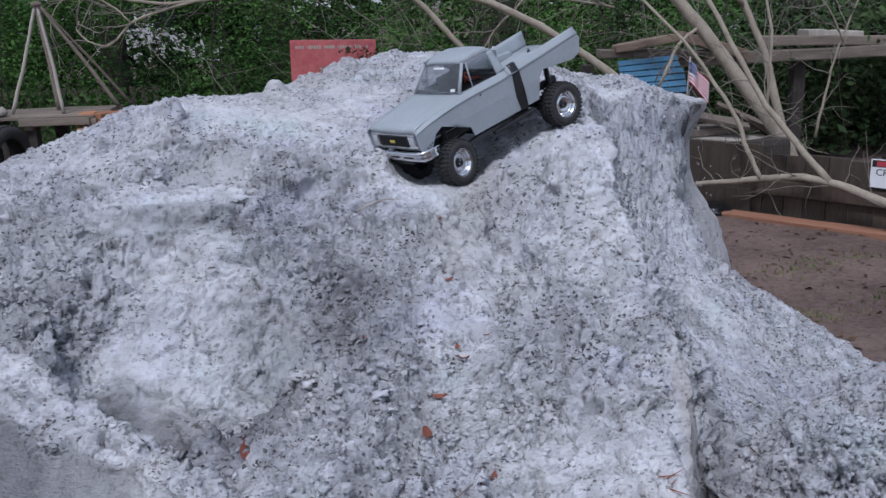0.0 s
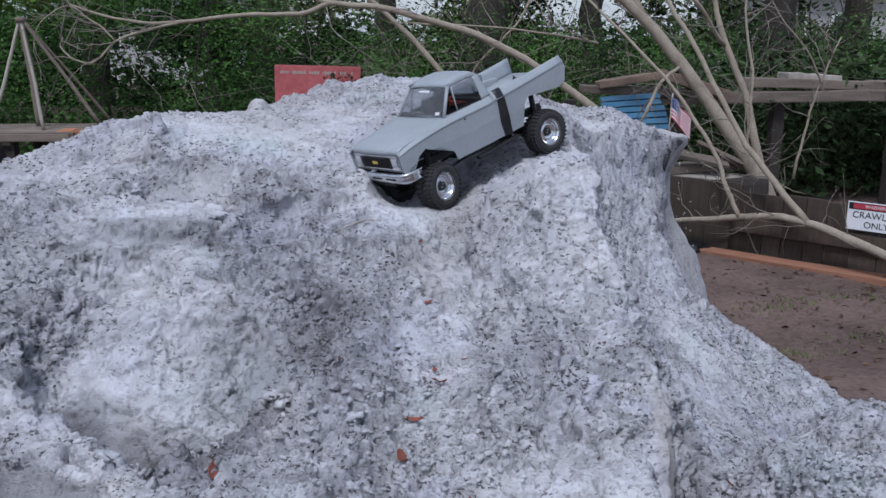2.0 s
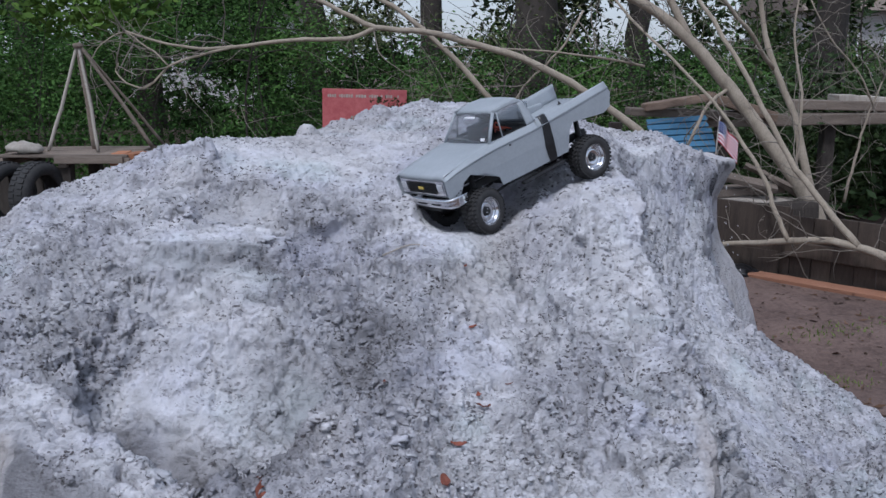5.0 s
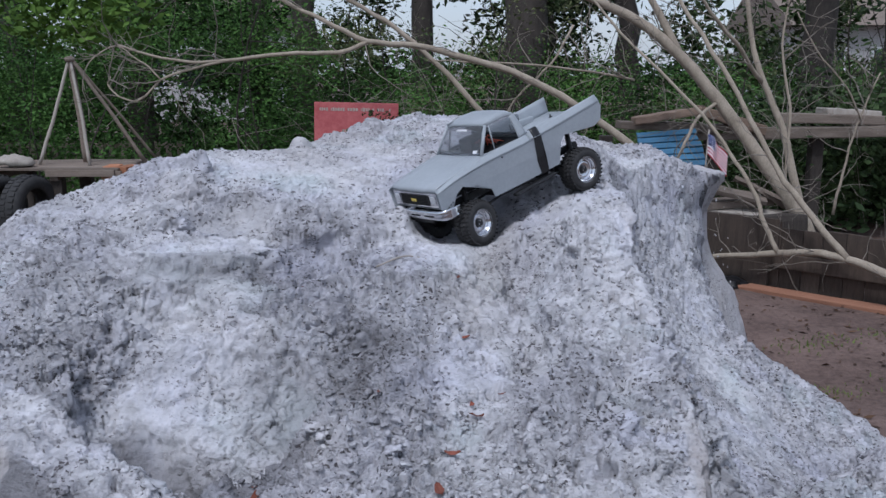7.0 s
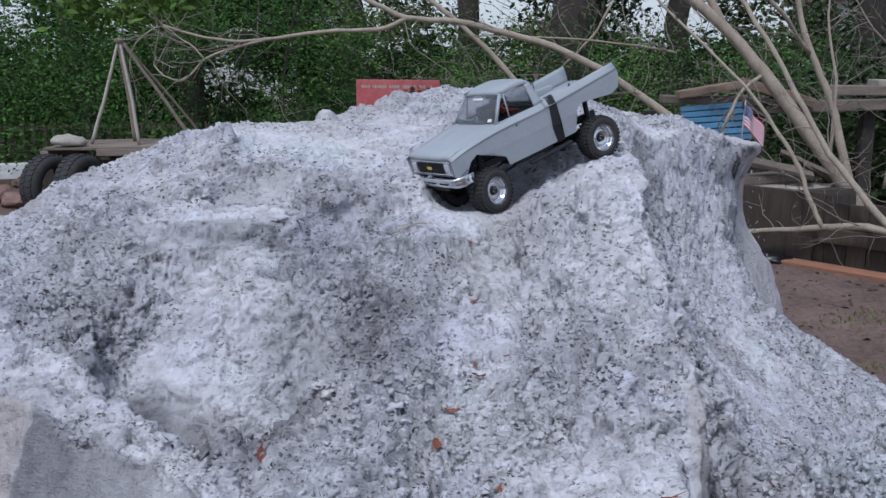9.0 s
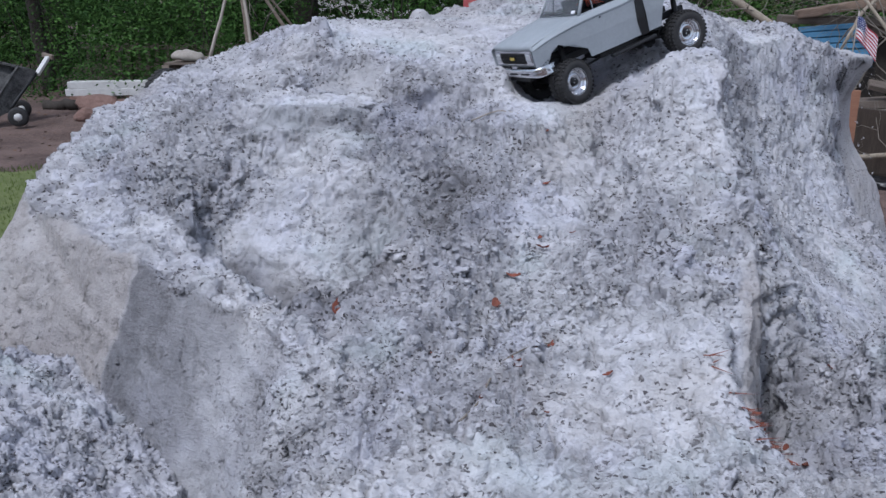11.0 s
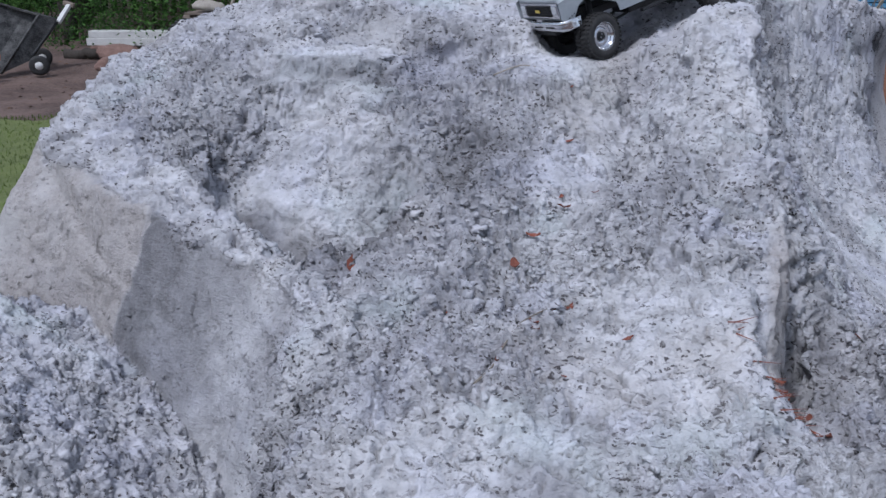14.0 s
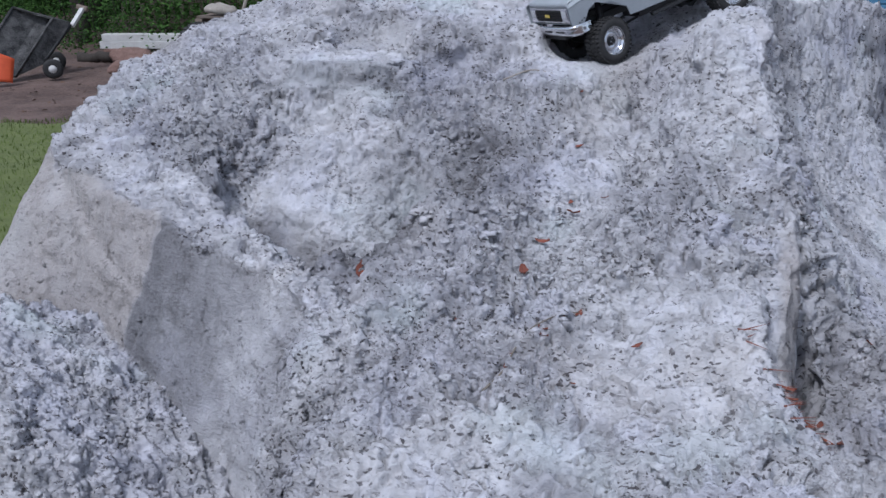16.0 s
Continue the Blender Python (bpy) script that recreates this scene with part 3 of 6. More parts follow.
M_dry_leaf = surface("dry_leaf", (0.10, 0.028, 0.02), (0.27, 0.085, 0.05), 60, 0.8, 0.0005, vary=0.35)
M_orange = surface("orange_plastic", (0.55, 0.07, 0.02), (0.7, 0.11, 0.03), 20, 0.5, 0.0)
M_wall = surface("pale_siding", (0.36, 0.35, 0.34), (0.52, 0.51, 0.50), 3, 0.8, 0.003, stretch=(0.3, 0.3, 8))
M_pane = surface("dark_pane", (0.01, 0.012, 0.015), (0.03, 0.035, 0.04), 3, 0.15, 0.0)


def leaf_material(name, dark, light):
    m, nt, bsdf = node_material(name)
    rnd = nt.nodes.new("ShaderNodeNewGeometry").outputs["Random Per Island"]
    where = nt.nodes.new("ShaderNodeTexCoord").outputs["Object"]
    colour = mixed(nt, ranged(nt, rnd, 0, 1, 0.2, 0.8), dark, light)
    # whole sprays are older and darker, or younger
    colour = mixed(nt, ranged(nt, noise_of(nt, where, 1.6, 4, 0.6), 0.42, 0.62), colour, tuple(0.5 * c for c in dark))
    colour = mixed(nt, ranged(nt, noise_of(nt, where, 0.9, 3, 0.5), 0.56, 0.70, 0.0, 0.6), colour, tuple(1.15 * c for c in light))
    nt.links.new(colour, bsdf.inputs["Base Color"])
    bsdf.inputs["Roughness"].default_value = 0.75
    bsdf.inputs["Specular IOR Level"].default_value = 0.12
    return m


M_leaf = leaf_material("leaf_green", (0.040, 0.098, 0.026), (0.12, 0.235, 0.055))
M_leaf_dull = leaf_material("leaf_dull", (0.062, 0.080, 0.036), (0.18, 0.20, 0.092))
M_leaf_bright = leaf_material("leaf_bright", (0.07, 0.14, 0.025), (0.15, 0.24, 0.05))
# leaf green with the woods' shade put into its colour
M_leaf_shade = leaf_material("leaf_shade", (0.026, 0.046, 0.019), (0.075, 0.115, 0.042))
M_grass = leaf_material("grass_green", (0.10, 0.15, 0.03), (0.20, 0.26, 0.075))


def glass_material():
    m, nt, bsdf = node_material("tinted_glass")
    bsdf.inputs["Base Color"].default_value = (0.55, 0.57, 0.6, 1)
    bsdf.inputs["Roughness"].default_value = 0.06
    bsdf.inputs["Transmission Weight"].default_value = 0.9
    bsdf.inputs["IOR"].default_value = 1.2
    return m


M_glass = glass_material()


# ---- mesh helpers ----
def mesh_of(name, verts, faces, material=None, shade_smooth=False):
    verts = np.asarray(verts, float).reshape(-1, 3)
    me = bpy.data.meshes.new(name)
    if isinstance(faces, np.ndarray):
        k = faces.shape[1]
        me.vertices.add(len(verts))
        me.vertices.foreach_set("co", verts.ravel())
        me.loops.add(faces.size)
        me.loops.foreach_set("vertex_index", faces.ravel().astype(np.int32))
        me.polygons.add(len(faces))
        me.polygons.foreach_set("loop_start", (np.arange(len(faces)) * k).astype(np.int32))
        me.update(calc_edges=True)
    else:
        me.from_pydata(verts.tolist(), [], faces)
        me.update()
    if material:
        me.materials.append(material)
    if shade_smooth:
        me.polygons.foreach_set("use_smooth", np.ones(len(me.polygons), bool))
    return me


def linked(name, me, parent=None, m=None, label=""):
    ob = new(name, me)
    if parent:
        ob.parent = parent
    if m is not None:
        ob.matrix_basis = m
    return tagged(ob, label)


def empty(name, m, label, category, group="", kind=""):
    ob = new(name)
    ob.empty_display_size = 0.1
    ob.matrix_basis = m
    return tagged(ob, label, category, group, kind)


def from_bm(name, bm, material, shade_smooth=False):
    me = bpy.data.meshes.new(name)
    bmesh.ops.recalc_face_normals(bm, faces=bm.faces)
    bm.to_mesh(me)
    bm.free()
    me.materials.append(material)
    if shade_smooth:
        me.polygons.foreach_set("use_smooth", np.ones(len(me.polygons), bool))
    return me


def box_mesh(name, size, material, bevel=0.0, rough=0.0, cuts=0, seed=0, centre=(0, 0, 0)):
    """A bevelled box, with edges knocked about by rough."""
    bm = bmesh.new()
    bmesh.ops.create_cube(bm, size=1)
    bmesh.ops.scale(bm, vec=size, verts=bm.verts)
    if cuts:
        long_axis = max(range(3), key=lambda k: size[k])
        edges = [e for e in bm.edges if abs((e.verts[0].co - e.verts[1].co)[long_axis]) > 0.9 * size[long_axis]]
        bmesh.ops.subdivide_edges(bm, edges=edges, cuts=cuts, use_grid_fill=True)
    if bevel:
        bmesh.ops.bevel(bm, geom=[e for e in bm.edges if e.calc_face_angle(0) > 0.5], offset=bevel, segments=2, affect="EDGES", profile=0.6)
    rng = random.Random(seed)
    if rough:
        off = Vector((rng.random() * 50, rng.random() * 50, 0))
        for v in bm.verts:
            v.co += rough * noise.noise_vector((v.co + off) * (2.5 / max(0.05, min(size) * 4)))
    bmesh.ops.translate(bm, vec=centre, verts=bm.verts)
    return from_bm(name, bm, material)


def tube_arrays(points, radii, sides=8, wobble=0.0, seed=0):
    """Vertices and quads of a tapered tube along points."""
    pts = np.asarray(points, float)
    n = len(pts)
    tang = np.gradient(pts, axis=0)
    tang /= np.linalg.norm(tang, axis=1, keepdims=True) + 1e-9
    ref = np.array([0.0, 0.0, 1.0]) if abs(tang[:, 2]).mean() < 0.8 else np.array([1.0, 0.0, 0.0])
    u = np.cross(tang, ref)
    u /= np.linalg.norm(u, axis=1, keepdims=True) + 1e-9
    w = np.cross(tang, u)
    a = np.arange(sides) * 2 * np.pi / sides
    rng = np.random.default_rng(seed)
    r = np.asarray(radii, float)[:, None] * (1 + wobble * (rng.random((n, sides)) - 0.5))
    ring = pts[:, None] + r[..., None] * (np.cos(a)[None, :, None] * u[:, None] + np.sin(a)[None, :, None] * w[:, None])
    verts = np.concatenate([ring.reshape(-1, 3), pts[:1], pts[-1:]])
    i, j = np.meshgrid(np.arange(n - 1), np.arange(sides), indexing="ij")
    k = (j + 1) % sides
    quads = np.stack([i * sides + j, i * sides + k, (i + 1) * sides + k, (i + 1) * sides + j], -1).reshape(-1, 4)
    j = np.arange(sides)
    k = (j + 1) % sides
    cap0 = np.stack([k, j, np.full(sides, n * sides), np.full(sides, n * sides)], -1)
    cap1 = np.stack([(n - 1) * sides + j, (n - 1) * sides + k, np.full(sides, n * sides + 1), np.full(sides, n * sides + 1)], -1)
    return verts, [tuple(q) for q in quads.tolist()] + [tuple(q[:3]) for q in cap0.tolist()] + [tuple(q[:3]) for q in cap1.tolist()]


def curve_points(points, steps, jitter=0.0, seed=0):
    """A smooth line through the points, a little uneven."""
    p = np.asarray(points, float)
    p = np.concatenate([2 * p[:1] - p[1:2], p, 2 * p[-1:] - p[-2:-1]])
    out = []
    for k in range(1, len(p) - 2):
        t = np.linspace(0, 1, steps, endpoint=False)[:, None]
        a, b, c, d = p[k - 1], p[k], p[k + 1], p[k + 2]
        out.append(0.5 * (2 * b + (c - a) * t + (2 * a - 5 * b + 4 * c - d) * t**2 + (3 * b - a - 3 * c + d) * t**3))
    out = np.concatenate(out + [p[-2:-1]])
    if jitter:
        rng = np.random.default_rng(seed)
        out[1:-1] += jitter * (rng.random((len(out) - 2, 3)) - 0.5)
    return out


def tube(name, points, r0, r1, material, parent=None, sides=8, steps=5, jitter=0.0, seed=0, label=""):
    pts = curve_points(points, steps, jitter, seed)
    verts, faces = tube_arrays(pts, np.linspace(r0, r1, len(pts)), sides, 0.16, seed)
    return linked(name, mesh_of(name, verts, faces, material, True), parent, None, label)


def joined(arrays):
    verts, faces, base = [], [], 0
    for v, f in arrays:
        verts.append(np.asarray(v))
        faces += [tuple(i + base for i in q) for q in f]
        base += len(v)
    return np.concatenate(verts), faces


def lathe(name, profile, material, sides=32, shade_smooth=True):
    """Turned about the y axis: profile rows of (radius, y)."""
    pr = np.asarray(profile, float)
    a = np.arange(sides) * 2 * np.pi / sides
    verts = np.stack([pr[:, None, 0] * np.cos(a), np.repeat(pr[:, 1:2], sides, 1), pr[:, None, 0] * np.sin(a)], -1).reshape(-1, 3)
    i, j = np.meshgrid(np.arange(len(pr) - 1), np.arange(sides), indexing="ij")
    k = (j + 1) % sides
    quads = np.stack([i * sides + j, i * sides + k, (i + 1) * sides + k, (i + 1) * sides + j], -1).reshape(-1, 4)
    return mesh_of(name, verts, quads, material, shade_smooth)


# ---- mound and ground ----
def build_mound():
    xs = np.concatenate([np.arange(-2.2, -1.6, 0.02), np.arange(-1.6, -1.2, 0.009), np.arange(-1.2, -0.85, 0.0042), np.arange(-0.85, 0.40, 0.0029), np.arange(0.40, 0.56, 0.0022), np.arange(0.56, 0.90, 0.0034), np.arange(0.90, 1.3, 0.0052), np.arange(1.3, 1.4, 0.008), np.arange(1.4, 1.9, 0.012)])
    ys = np.concatenate([np.arange(0.0, 0.4, 0.02), np.arange(0.4, 0.75, 0.010), np.arange(0.75, 1.84, 0.0029), np.arange(1.84, 1.90, 0.0021), np.arange(1.90, 2.15, 0.0034), np.arange(2.15, 2.5, 0.0048), np.arange(2.5, 3.4, 0.0062), np.arange(3.4, 4.6, 0.013)])
    gx, gy = np.meshgrid(xs, ys)
    form, d, face = mound_form(gx, gy)
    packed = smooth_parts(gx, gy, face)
    normal = np.stack([-np.gradient(form, xs, axis=1), -np.gradient(form, ys, axis=0), np.ones(form.shape)], -1)
    normal /= np.linalg.norm(normal, axis=-1, keepdims=True)
    relief = mound_relief(gx, gy, form, normal, packed, face)
    # overhang of the lip
    lean = 0.085 * smooth(0.35, 0.6, form) * smooth(0.87, 0.76, form) * spot(gx, gy, 1.22, 3.7, 0.25, 0.5, 0, 0.6)
    fade = smooth(-0.02, 0.06, form)
    vx = gx + relief * normal[..., 0] * fade - lean
    vy = gy + relief * normal[..., 1] * fade
    vz = form + relief * normal[..., 2] * fade
    n = len(xs)
    i = (np.arange(len(ys) - 1)[:, None] * n + np.arange(n - 1)[None]).ravel()
    me = mesh_of("sand_mound", np.stack([vx, vy, vz], -1), np.stack([i, i + 1, i + n + 1, i + n], -1), M_sand, True)
    for what, value in (("packed", packed), ("damp_shade", damp_and_shade(gx, gy, d, face)), ("buff", buff_parts(gx, gy, d, face))):
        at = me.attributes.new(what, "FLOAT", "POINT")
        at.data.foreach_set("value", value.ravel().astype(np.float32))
    return tagged(new("sand_mound", me), "pale grey mound of lumpy damp sand on bare dirt", "sand mound", kind="structure")


def sand_at(x, y):
    """Height of the built sand surface."""
    ax, ay = np.atleast_1d(np.asarray(x, float)), np.atleast_1d(np.asarray(y, float))
    f, d, face = mound_form(ax, ay)
    return f + 0.6 * mound_relief(ax, ay, f, form_normal(ax, ay), smooth_parts(ax, ay, face), face)


mound = build_mound()


def build_crumbs(count, lo, hi, subdivisions, seed, name, label, spread, xr, yr):
    """Loose angular clods that lie half sunk in the sand; spread: how much of them keeps to the loose parts."""
    rng = np.random.default_rng(seed)
    bm = bmesh.new()
    bmesh.ops.create_icosphere(bm, subdivisions=subdivisions, radius=1)
    unit = np.array([v.co[:] for v in bm.verts])
    tris = np.array([[v.index for v in f.verts] for f in bm.faces])
    bm.free()
    x, y = rng.uniform(*xr, count * 8), rng.uniform(*yr, count * 8)
    z, d, face = mound_form(x, y)
    packed = smooth_parts(x, y, face)
    thick = (1 - spread + spread * clod_parts(x, y)) * (1 - 0.86 * packed)
    keep = (z > 0.06) & (thick > rng.random(len(x)))
    x, y = x[keep][:2 * count], y[keep][:2 * count]
    z = mound_form(x, y)[0]
    e = 0.012
    slope = np.hypot(mound_form(x + e, y)[0] - z, mound_form(x, y + e)[0] - z) / e
    keep = np.clip(np.sqrt(1 + slope**2), 1, 2.4) / 2.4 > rng.random(len(x))
    x, y = x[keep][:count], y[keep][:count]
    n = len(x)
    normal = form_normal(x, y)
    plain = normal.copy()
    normal += 0.13 * rng.standard_normal((n, 3))
    normal /= np.linalg.norm(normal, axis=1, keepdims=True)
    side = np.cross(normal, (0.0, 1.0, 0.0))
    side /= np.linalg.norm(side, axis=1, keepdims=True)
    down = np.cross(normal, side)
    form, d, face = mound_form(x, y)
    packed = smooth_parts(x, y, face)
    size = lo + (hi - lo) * rng.random(n) ** 2.5
    place = np.stack([x, y, form], -1) + normal * (mound_relief(x, y, form, plain, packed, face) - 0.15 * size)[:, None]
    shape = unit[None] * (0.5 + 0.9 * rng.random((n, len(unit), 1))) * (0.7 + 0.7 * rng.random((n, 1, 3))) * (1.2, 0.9, 0.55)
    a = rng.uniform(-0.9, 0.9, n)
    c, s = np.cos(a)[:, None], np.sin(a)[:, None]
    u, v, w = shape[..., 0] * c - shape[..., 1] * s, shape[..., 0] * s + shape[..., 1] * c, shape[..., 2]
    verts = (u[..., None] * side[:, None] + v[..., None] * down[:, None] + w[..., None] * normal[:, None]) * size[:, None, None] + place[:, None]
    faces = (tris[None] + (np.arange(n) * len(unit))[:, None, None]).reshape(-1, 3)
    me = mesh_of(name, verts, faces, M_sand, False)
    tone = rng.random(n)
    for what, value in (("packed", packed + 0.5 * (tone > 0.8)), ("damp_shade", damp_and_shade(x, y, d, face) + 0.5 * (tone < 0.15) * (packed < 0.3)), ("buff", buff_parts(x, y, d, face))):
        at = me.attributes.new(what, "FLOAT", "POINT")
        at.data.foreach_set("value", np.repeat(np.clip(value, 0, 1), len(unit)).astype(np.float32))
    return tagged(new(name, me), label, "sand clods", kind="stuff")


build_crumbs(1500, 0.005, 0.0105, 2, 5, "sand_clods", "loose grey clods of damp sand on the mound", 1.0, (-1.3, 1.2), (0.75, 2.8))
build_crumbs(14000, 0.0026, 0.0060, 1, 6, "sand_lumps", "small angular lumps of grey sand on the mound", 0.95, (-1.3, 0.85), (0.75, 2.3))
build_crumbs(3500, 0.003, 0.0075, 1, 8, "sand_lumps", "small angular lumps of grey sand on the mound", 0.7, (-1.3, 1.4), (2.3, 3.9))
build_crumbs(9000, 0.003, 0.0085, 1, 9, "sand_lumps", "small angular lumps of grey sand on the mound", 0.4, (0.45, 1.5), (0.95, 3.2))


def ground_height(x, y):
    return 0.03 * fbm(x, y, 1.3, 3, 31) + 0.008 * fbm(x, y, 0.2, 2, 37) - 0.005


def grid_mesh(name, xs, ys, height, material):
    gx, gy = np.meshgrid(xs, ys)
    n = len(xs)
    i = (np.arange(len(ys) - 1)[:, None] * n + np.arange(n - 1)[None]).ravel()
    return mesh_of(name, np.stack([gx, gy, height(gx, gy)], -1), np.stack([i, i + 1, i + n + 1, i + n], -1), material, True)


_far = np.concatenate([-np.geomspace(300, 9, 18), np.arange(-8.5, 8.6, 0.085), np.geomspace(9, 300, 18)])
ground = tagged(new("ground", grid_mesh("ground", _far, _far + 3.0, ground_height, M_dirt)), "bare brown dirt ground with leaf litter", "ground", kind="structure")
lawn = tagged(new("lawn", grid_mesh("lawn", np.arange(-7, -1.4, 0.1), np.arange(-1.0, 5.65, 0.1), lambda x, y: ground_height(x, y) + 0.012 - 0.1 * (smooth(5.1, 5.6, y + 0.3 * fbm(x, y, 0.7, 2, 8)) + smooth(-1.9, -1.5, x)), M_lawn)), "patchy green lawn beside the sand mound", "lawn", kind="structure")


def build_grass():
    rng = np.random.default_rng(12)
    n = 26000
    x, y = rng.uniform(-6, -1.7, n), rng.uniform(2.0, 5.6, n)
    keep = y + 0.3 * fbm(x, y, 0.7, 2, 8) < 5.35
    x, y = x[keep], y[keep]
    n = len(x)
    z = ground_height(x, y)
    h, a = rng.uniform(0.012, 0.04, n), rng.uniform(0, 6.28, n)
    bend = rng.uniform(-0.5, 0.5, (n, 2)) * h[:, None]
    w = 0.004
    p0 = np.stack([x - w * np.cos(a), y - w * np.sin(a), z], -1)
    p1 = np.stack([x + w * np.cos(a), y + w * np.sin(a), z], -1)
    p2 = np.stack([x + bend[:, 0], y + bend[:, 1], z + h], -1)
    verts = np.stack([p0, p1, p2], 1)
    return tagged(new("grass", mesh_of("grass", verts, np.arange(3 * n).reshape(-1, 3), M_grass)), "short green grass blades on the lawn", "grass", kind="stuff")


build_grass()


def build_litter():
    """Fallen leaves and chips on the dirt."""
    rng = np.random.default_rng(21)
    n = 6600
    x, y = rng.uniform(-6, 5, n), rng.uniform(1.5, 8, n)
    x[:1400], y[:1400] = rng.uniform(1.0, 4.0, 1400), 5.6 - 3.4 * rng.random(1400) ** 2
    keep = ((x > 0.9) | (y > 4.3) | (x < -2.0)) & ~((x < -1.5) & (y < 5.6))
    x, y = x[keep], y[keep]
    n = len(x)
    z = ground_height(x, y) + 0.004
    s, a = 0.005 + 0.022 * rng.random(n) ** 2, rng.uniform(0, 6.28, n)
    ux, uy = np.cos(a) * s, np.sin(a) * s
    k = rng.uniform(0.2, 0.5, n)
    tilt = rng.uniform(-0.4, 0.6, (n, 3)) * s[:, None]
    verts = np.stack([np.stack([x - ux, y - uy, z], -1), np.stack([x + uy * k, y - ux * k, z + tilt[:, 0].clip(0)], -1), np.stack([x + ux, y + uy, z + tilt[:, 1].clip(0)], -1), np.stack([x - uy * k, y + ux * k, z + tilt[:, 2].clip(0)], -1)], 1)
    m = leaf_material("litter", (0.05, 0.03, 0.02), (0.22, 0.13, 0.08))
    return tagged(new("leaf_litter", mesh_of("leaf_litter", verts, np.arange(4 * n).reshape(-1, 4), m)), "dry brown leaves scattered over the dirt", "leaf litter", kind="stuff")


build_litter()


def build_weeds():
    """Sparse low weeds on the bare dirt."""
    rng = np.random.default_rng(14)
    per = 70
    spots = np.repeat(np.array([(1.78, 4.15), (1.95, 4.2), (2.3, 4.3), (2.5, 4.25), (2.1, 3.75), (1.7, 3.6), (2.6, 3.9)]), per, 0)
    n = len(spots)
    x, y = spots[:, 0] + rng.normal(0, 0.09, n), spots[:, 1] + rng.normal(0, 0.05, n)
    z, h, a = ground_height(x, y), rng.uniform(0.006, 0.022, n), rng.uniform(0, 6.28, n)
    w = 0.004
    tip = rng.uniform(-1, 1, (n, 2)) * h[:, None]
    verts = np.stack([np.stack([x - w * np.cos(a), y - w * np.sin(a), z], -1), np.stack([x + w * np.cos(a), y + w * np.sin(a), z], -1), np.stack([x + tip[:, 0], y + tip[:, 1], z + h], -1)], 1)
    return tagged(new("low_weeds", mesh_of("low_weeds", verts, np.arange(3 * n).reshape(-1, 3), M_grass)), "sparse low green weeds on the bare dirt", "weeds", kind="stuff")


build_weeds()


# ---- the model truck ----
def panel(name, outline, y0, y1, thick, material, parent, split=None, label=""):
    """A body side: an outline in x and z, bulging from y0 at its foot to y1 at its belt; thick points inwards."""
    bm = bmesh.new()
    face = bm.faces.new([bm.verts.new((x, 0, z)) for x, z in outline])
    bmesh.ops.triangulate(bm, faces=[face])
    bmesh.ops.bisect_plane(bm, geom=bm.verts[:] + bm.edges[:] + bm.faces[:], plane_co=(0, 0, split), plane_no=(0, 0, 1)) if split else None
    lo, hi = min(z for _, z in outline), max(z for _, z in outline)
    for v in bm.verts:
        t = (v.co.z - lo) / (hi - lo)
        v.co.y = y0 + (y1 - y0) * math.sin(min(1.0, t * 1.25) * math.pi / 2)
    got = bmesh.ops.extrude_face_region(bm, geom=bm.faces[:])
    bmesh.ops.translate(bm, vec=(0, -thick, 0), verts=[g for g in got["geom"] if isinstance(g, bmesh.types.BMVert)])
    return linked(name, from_bm(name, bm, material), parent, None, label)


def sheet(name, rows, thick, material, parent, shade_smooth=True, label=""):
    """A curved sheet through rows of points, with thickness along its normal."""
    a = np.asarray(rows, float)
    nu, nv = a.shape[:2]
    du, dv = np.gradient(a, axis=0), np.gradient(a, axis=1)
    nrm = np.cross(du, dv)
    nrm /= np.linalg.norm(nrm, axis=-1, keepdims=True) + 1e-12
    verts = np.concatenate([a.reshape(-1, 3), (a - thick * nrm).reshape(-1, 3)])
    n = nu * nv
    faces = []
    for i in range(nu - 1):
        for j in range(nv - 1):
            p = i * nv + j
            faces += [(p, p + 1, p + nv + 1, p + nv), (n + p, n + p + nv, n + p + nv + 1, n + p + 1)]
    border = [i * nv for i in range(nu)] + [(nu - 1) * nv + j for j in range(1, nv)] + [i * nv + nv - 1 for i in range(nu - 2, -1, -1)] + list(range(nv - 2, 0, -1))
    for p, q in zip(border, border[1:] + border[:1]):
        faces.append((p, q, n + q, n + p))
    bm = bmesh.new()
    vs = [bm.verts.new(v) for v in verts]
    for f in faces:
        bm.faces.new([vs[k] for k in f])
    return linked(name, from_bm(name, bm, material, shade_smooth), parent, None, label)


def strip(points_a, points_b, steps=8):
    """Rows for sheet(): a ruled patch between two lines."""
    a, b = curve_points(points_a, 4), curve_points(points_b, 4)
    return [[a[k] + (b[k] - a[k]) * t for t in np.linspace(0, 1, steps)] for k in range(len(a))]


def arch(cx, cz, r, a0, a1, n=9):
    return [(cx + r * math.cos(radians(a)), cz + r * math.sin(radians(a))) for a in np.linspace(a0, a1, n)]


FRONT, REAR, HUB_Z, TYRE_R = 0.162, -0.173, -0.025, 0.0535


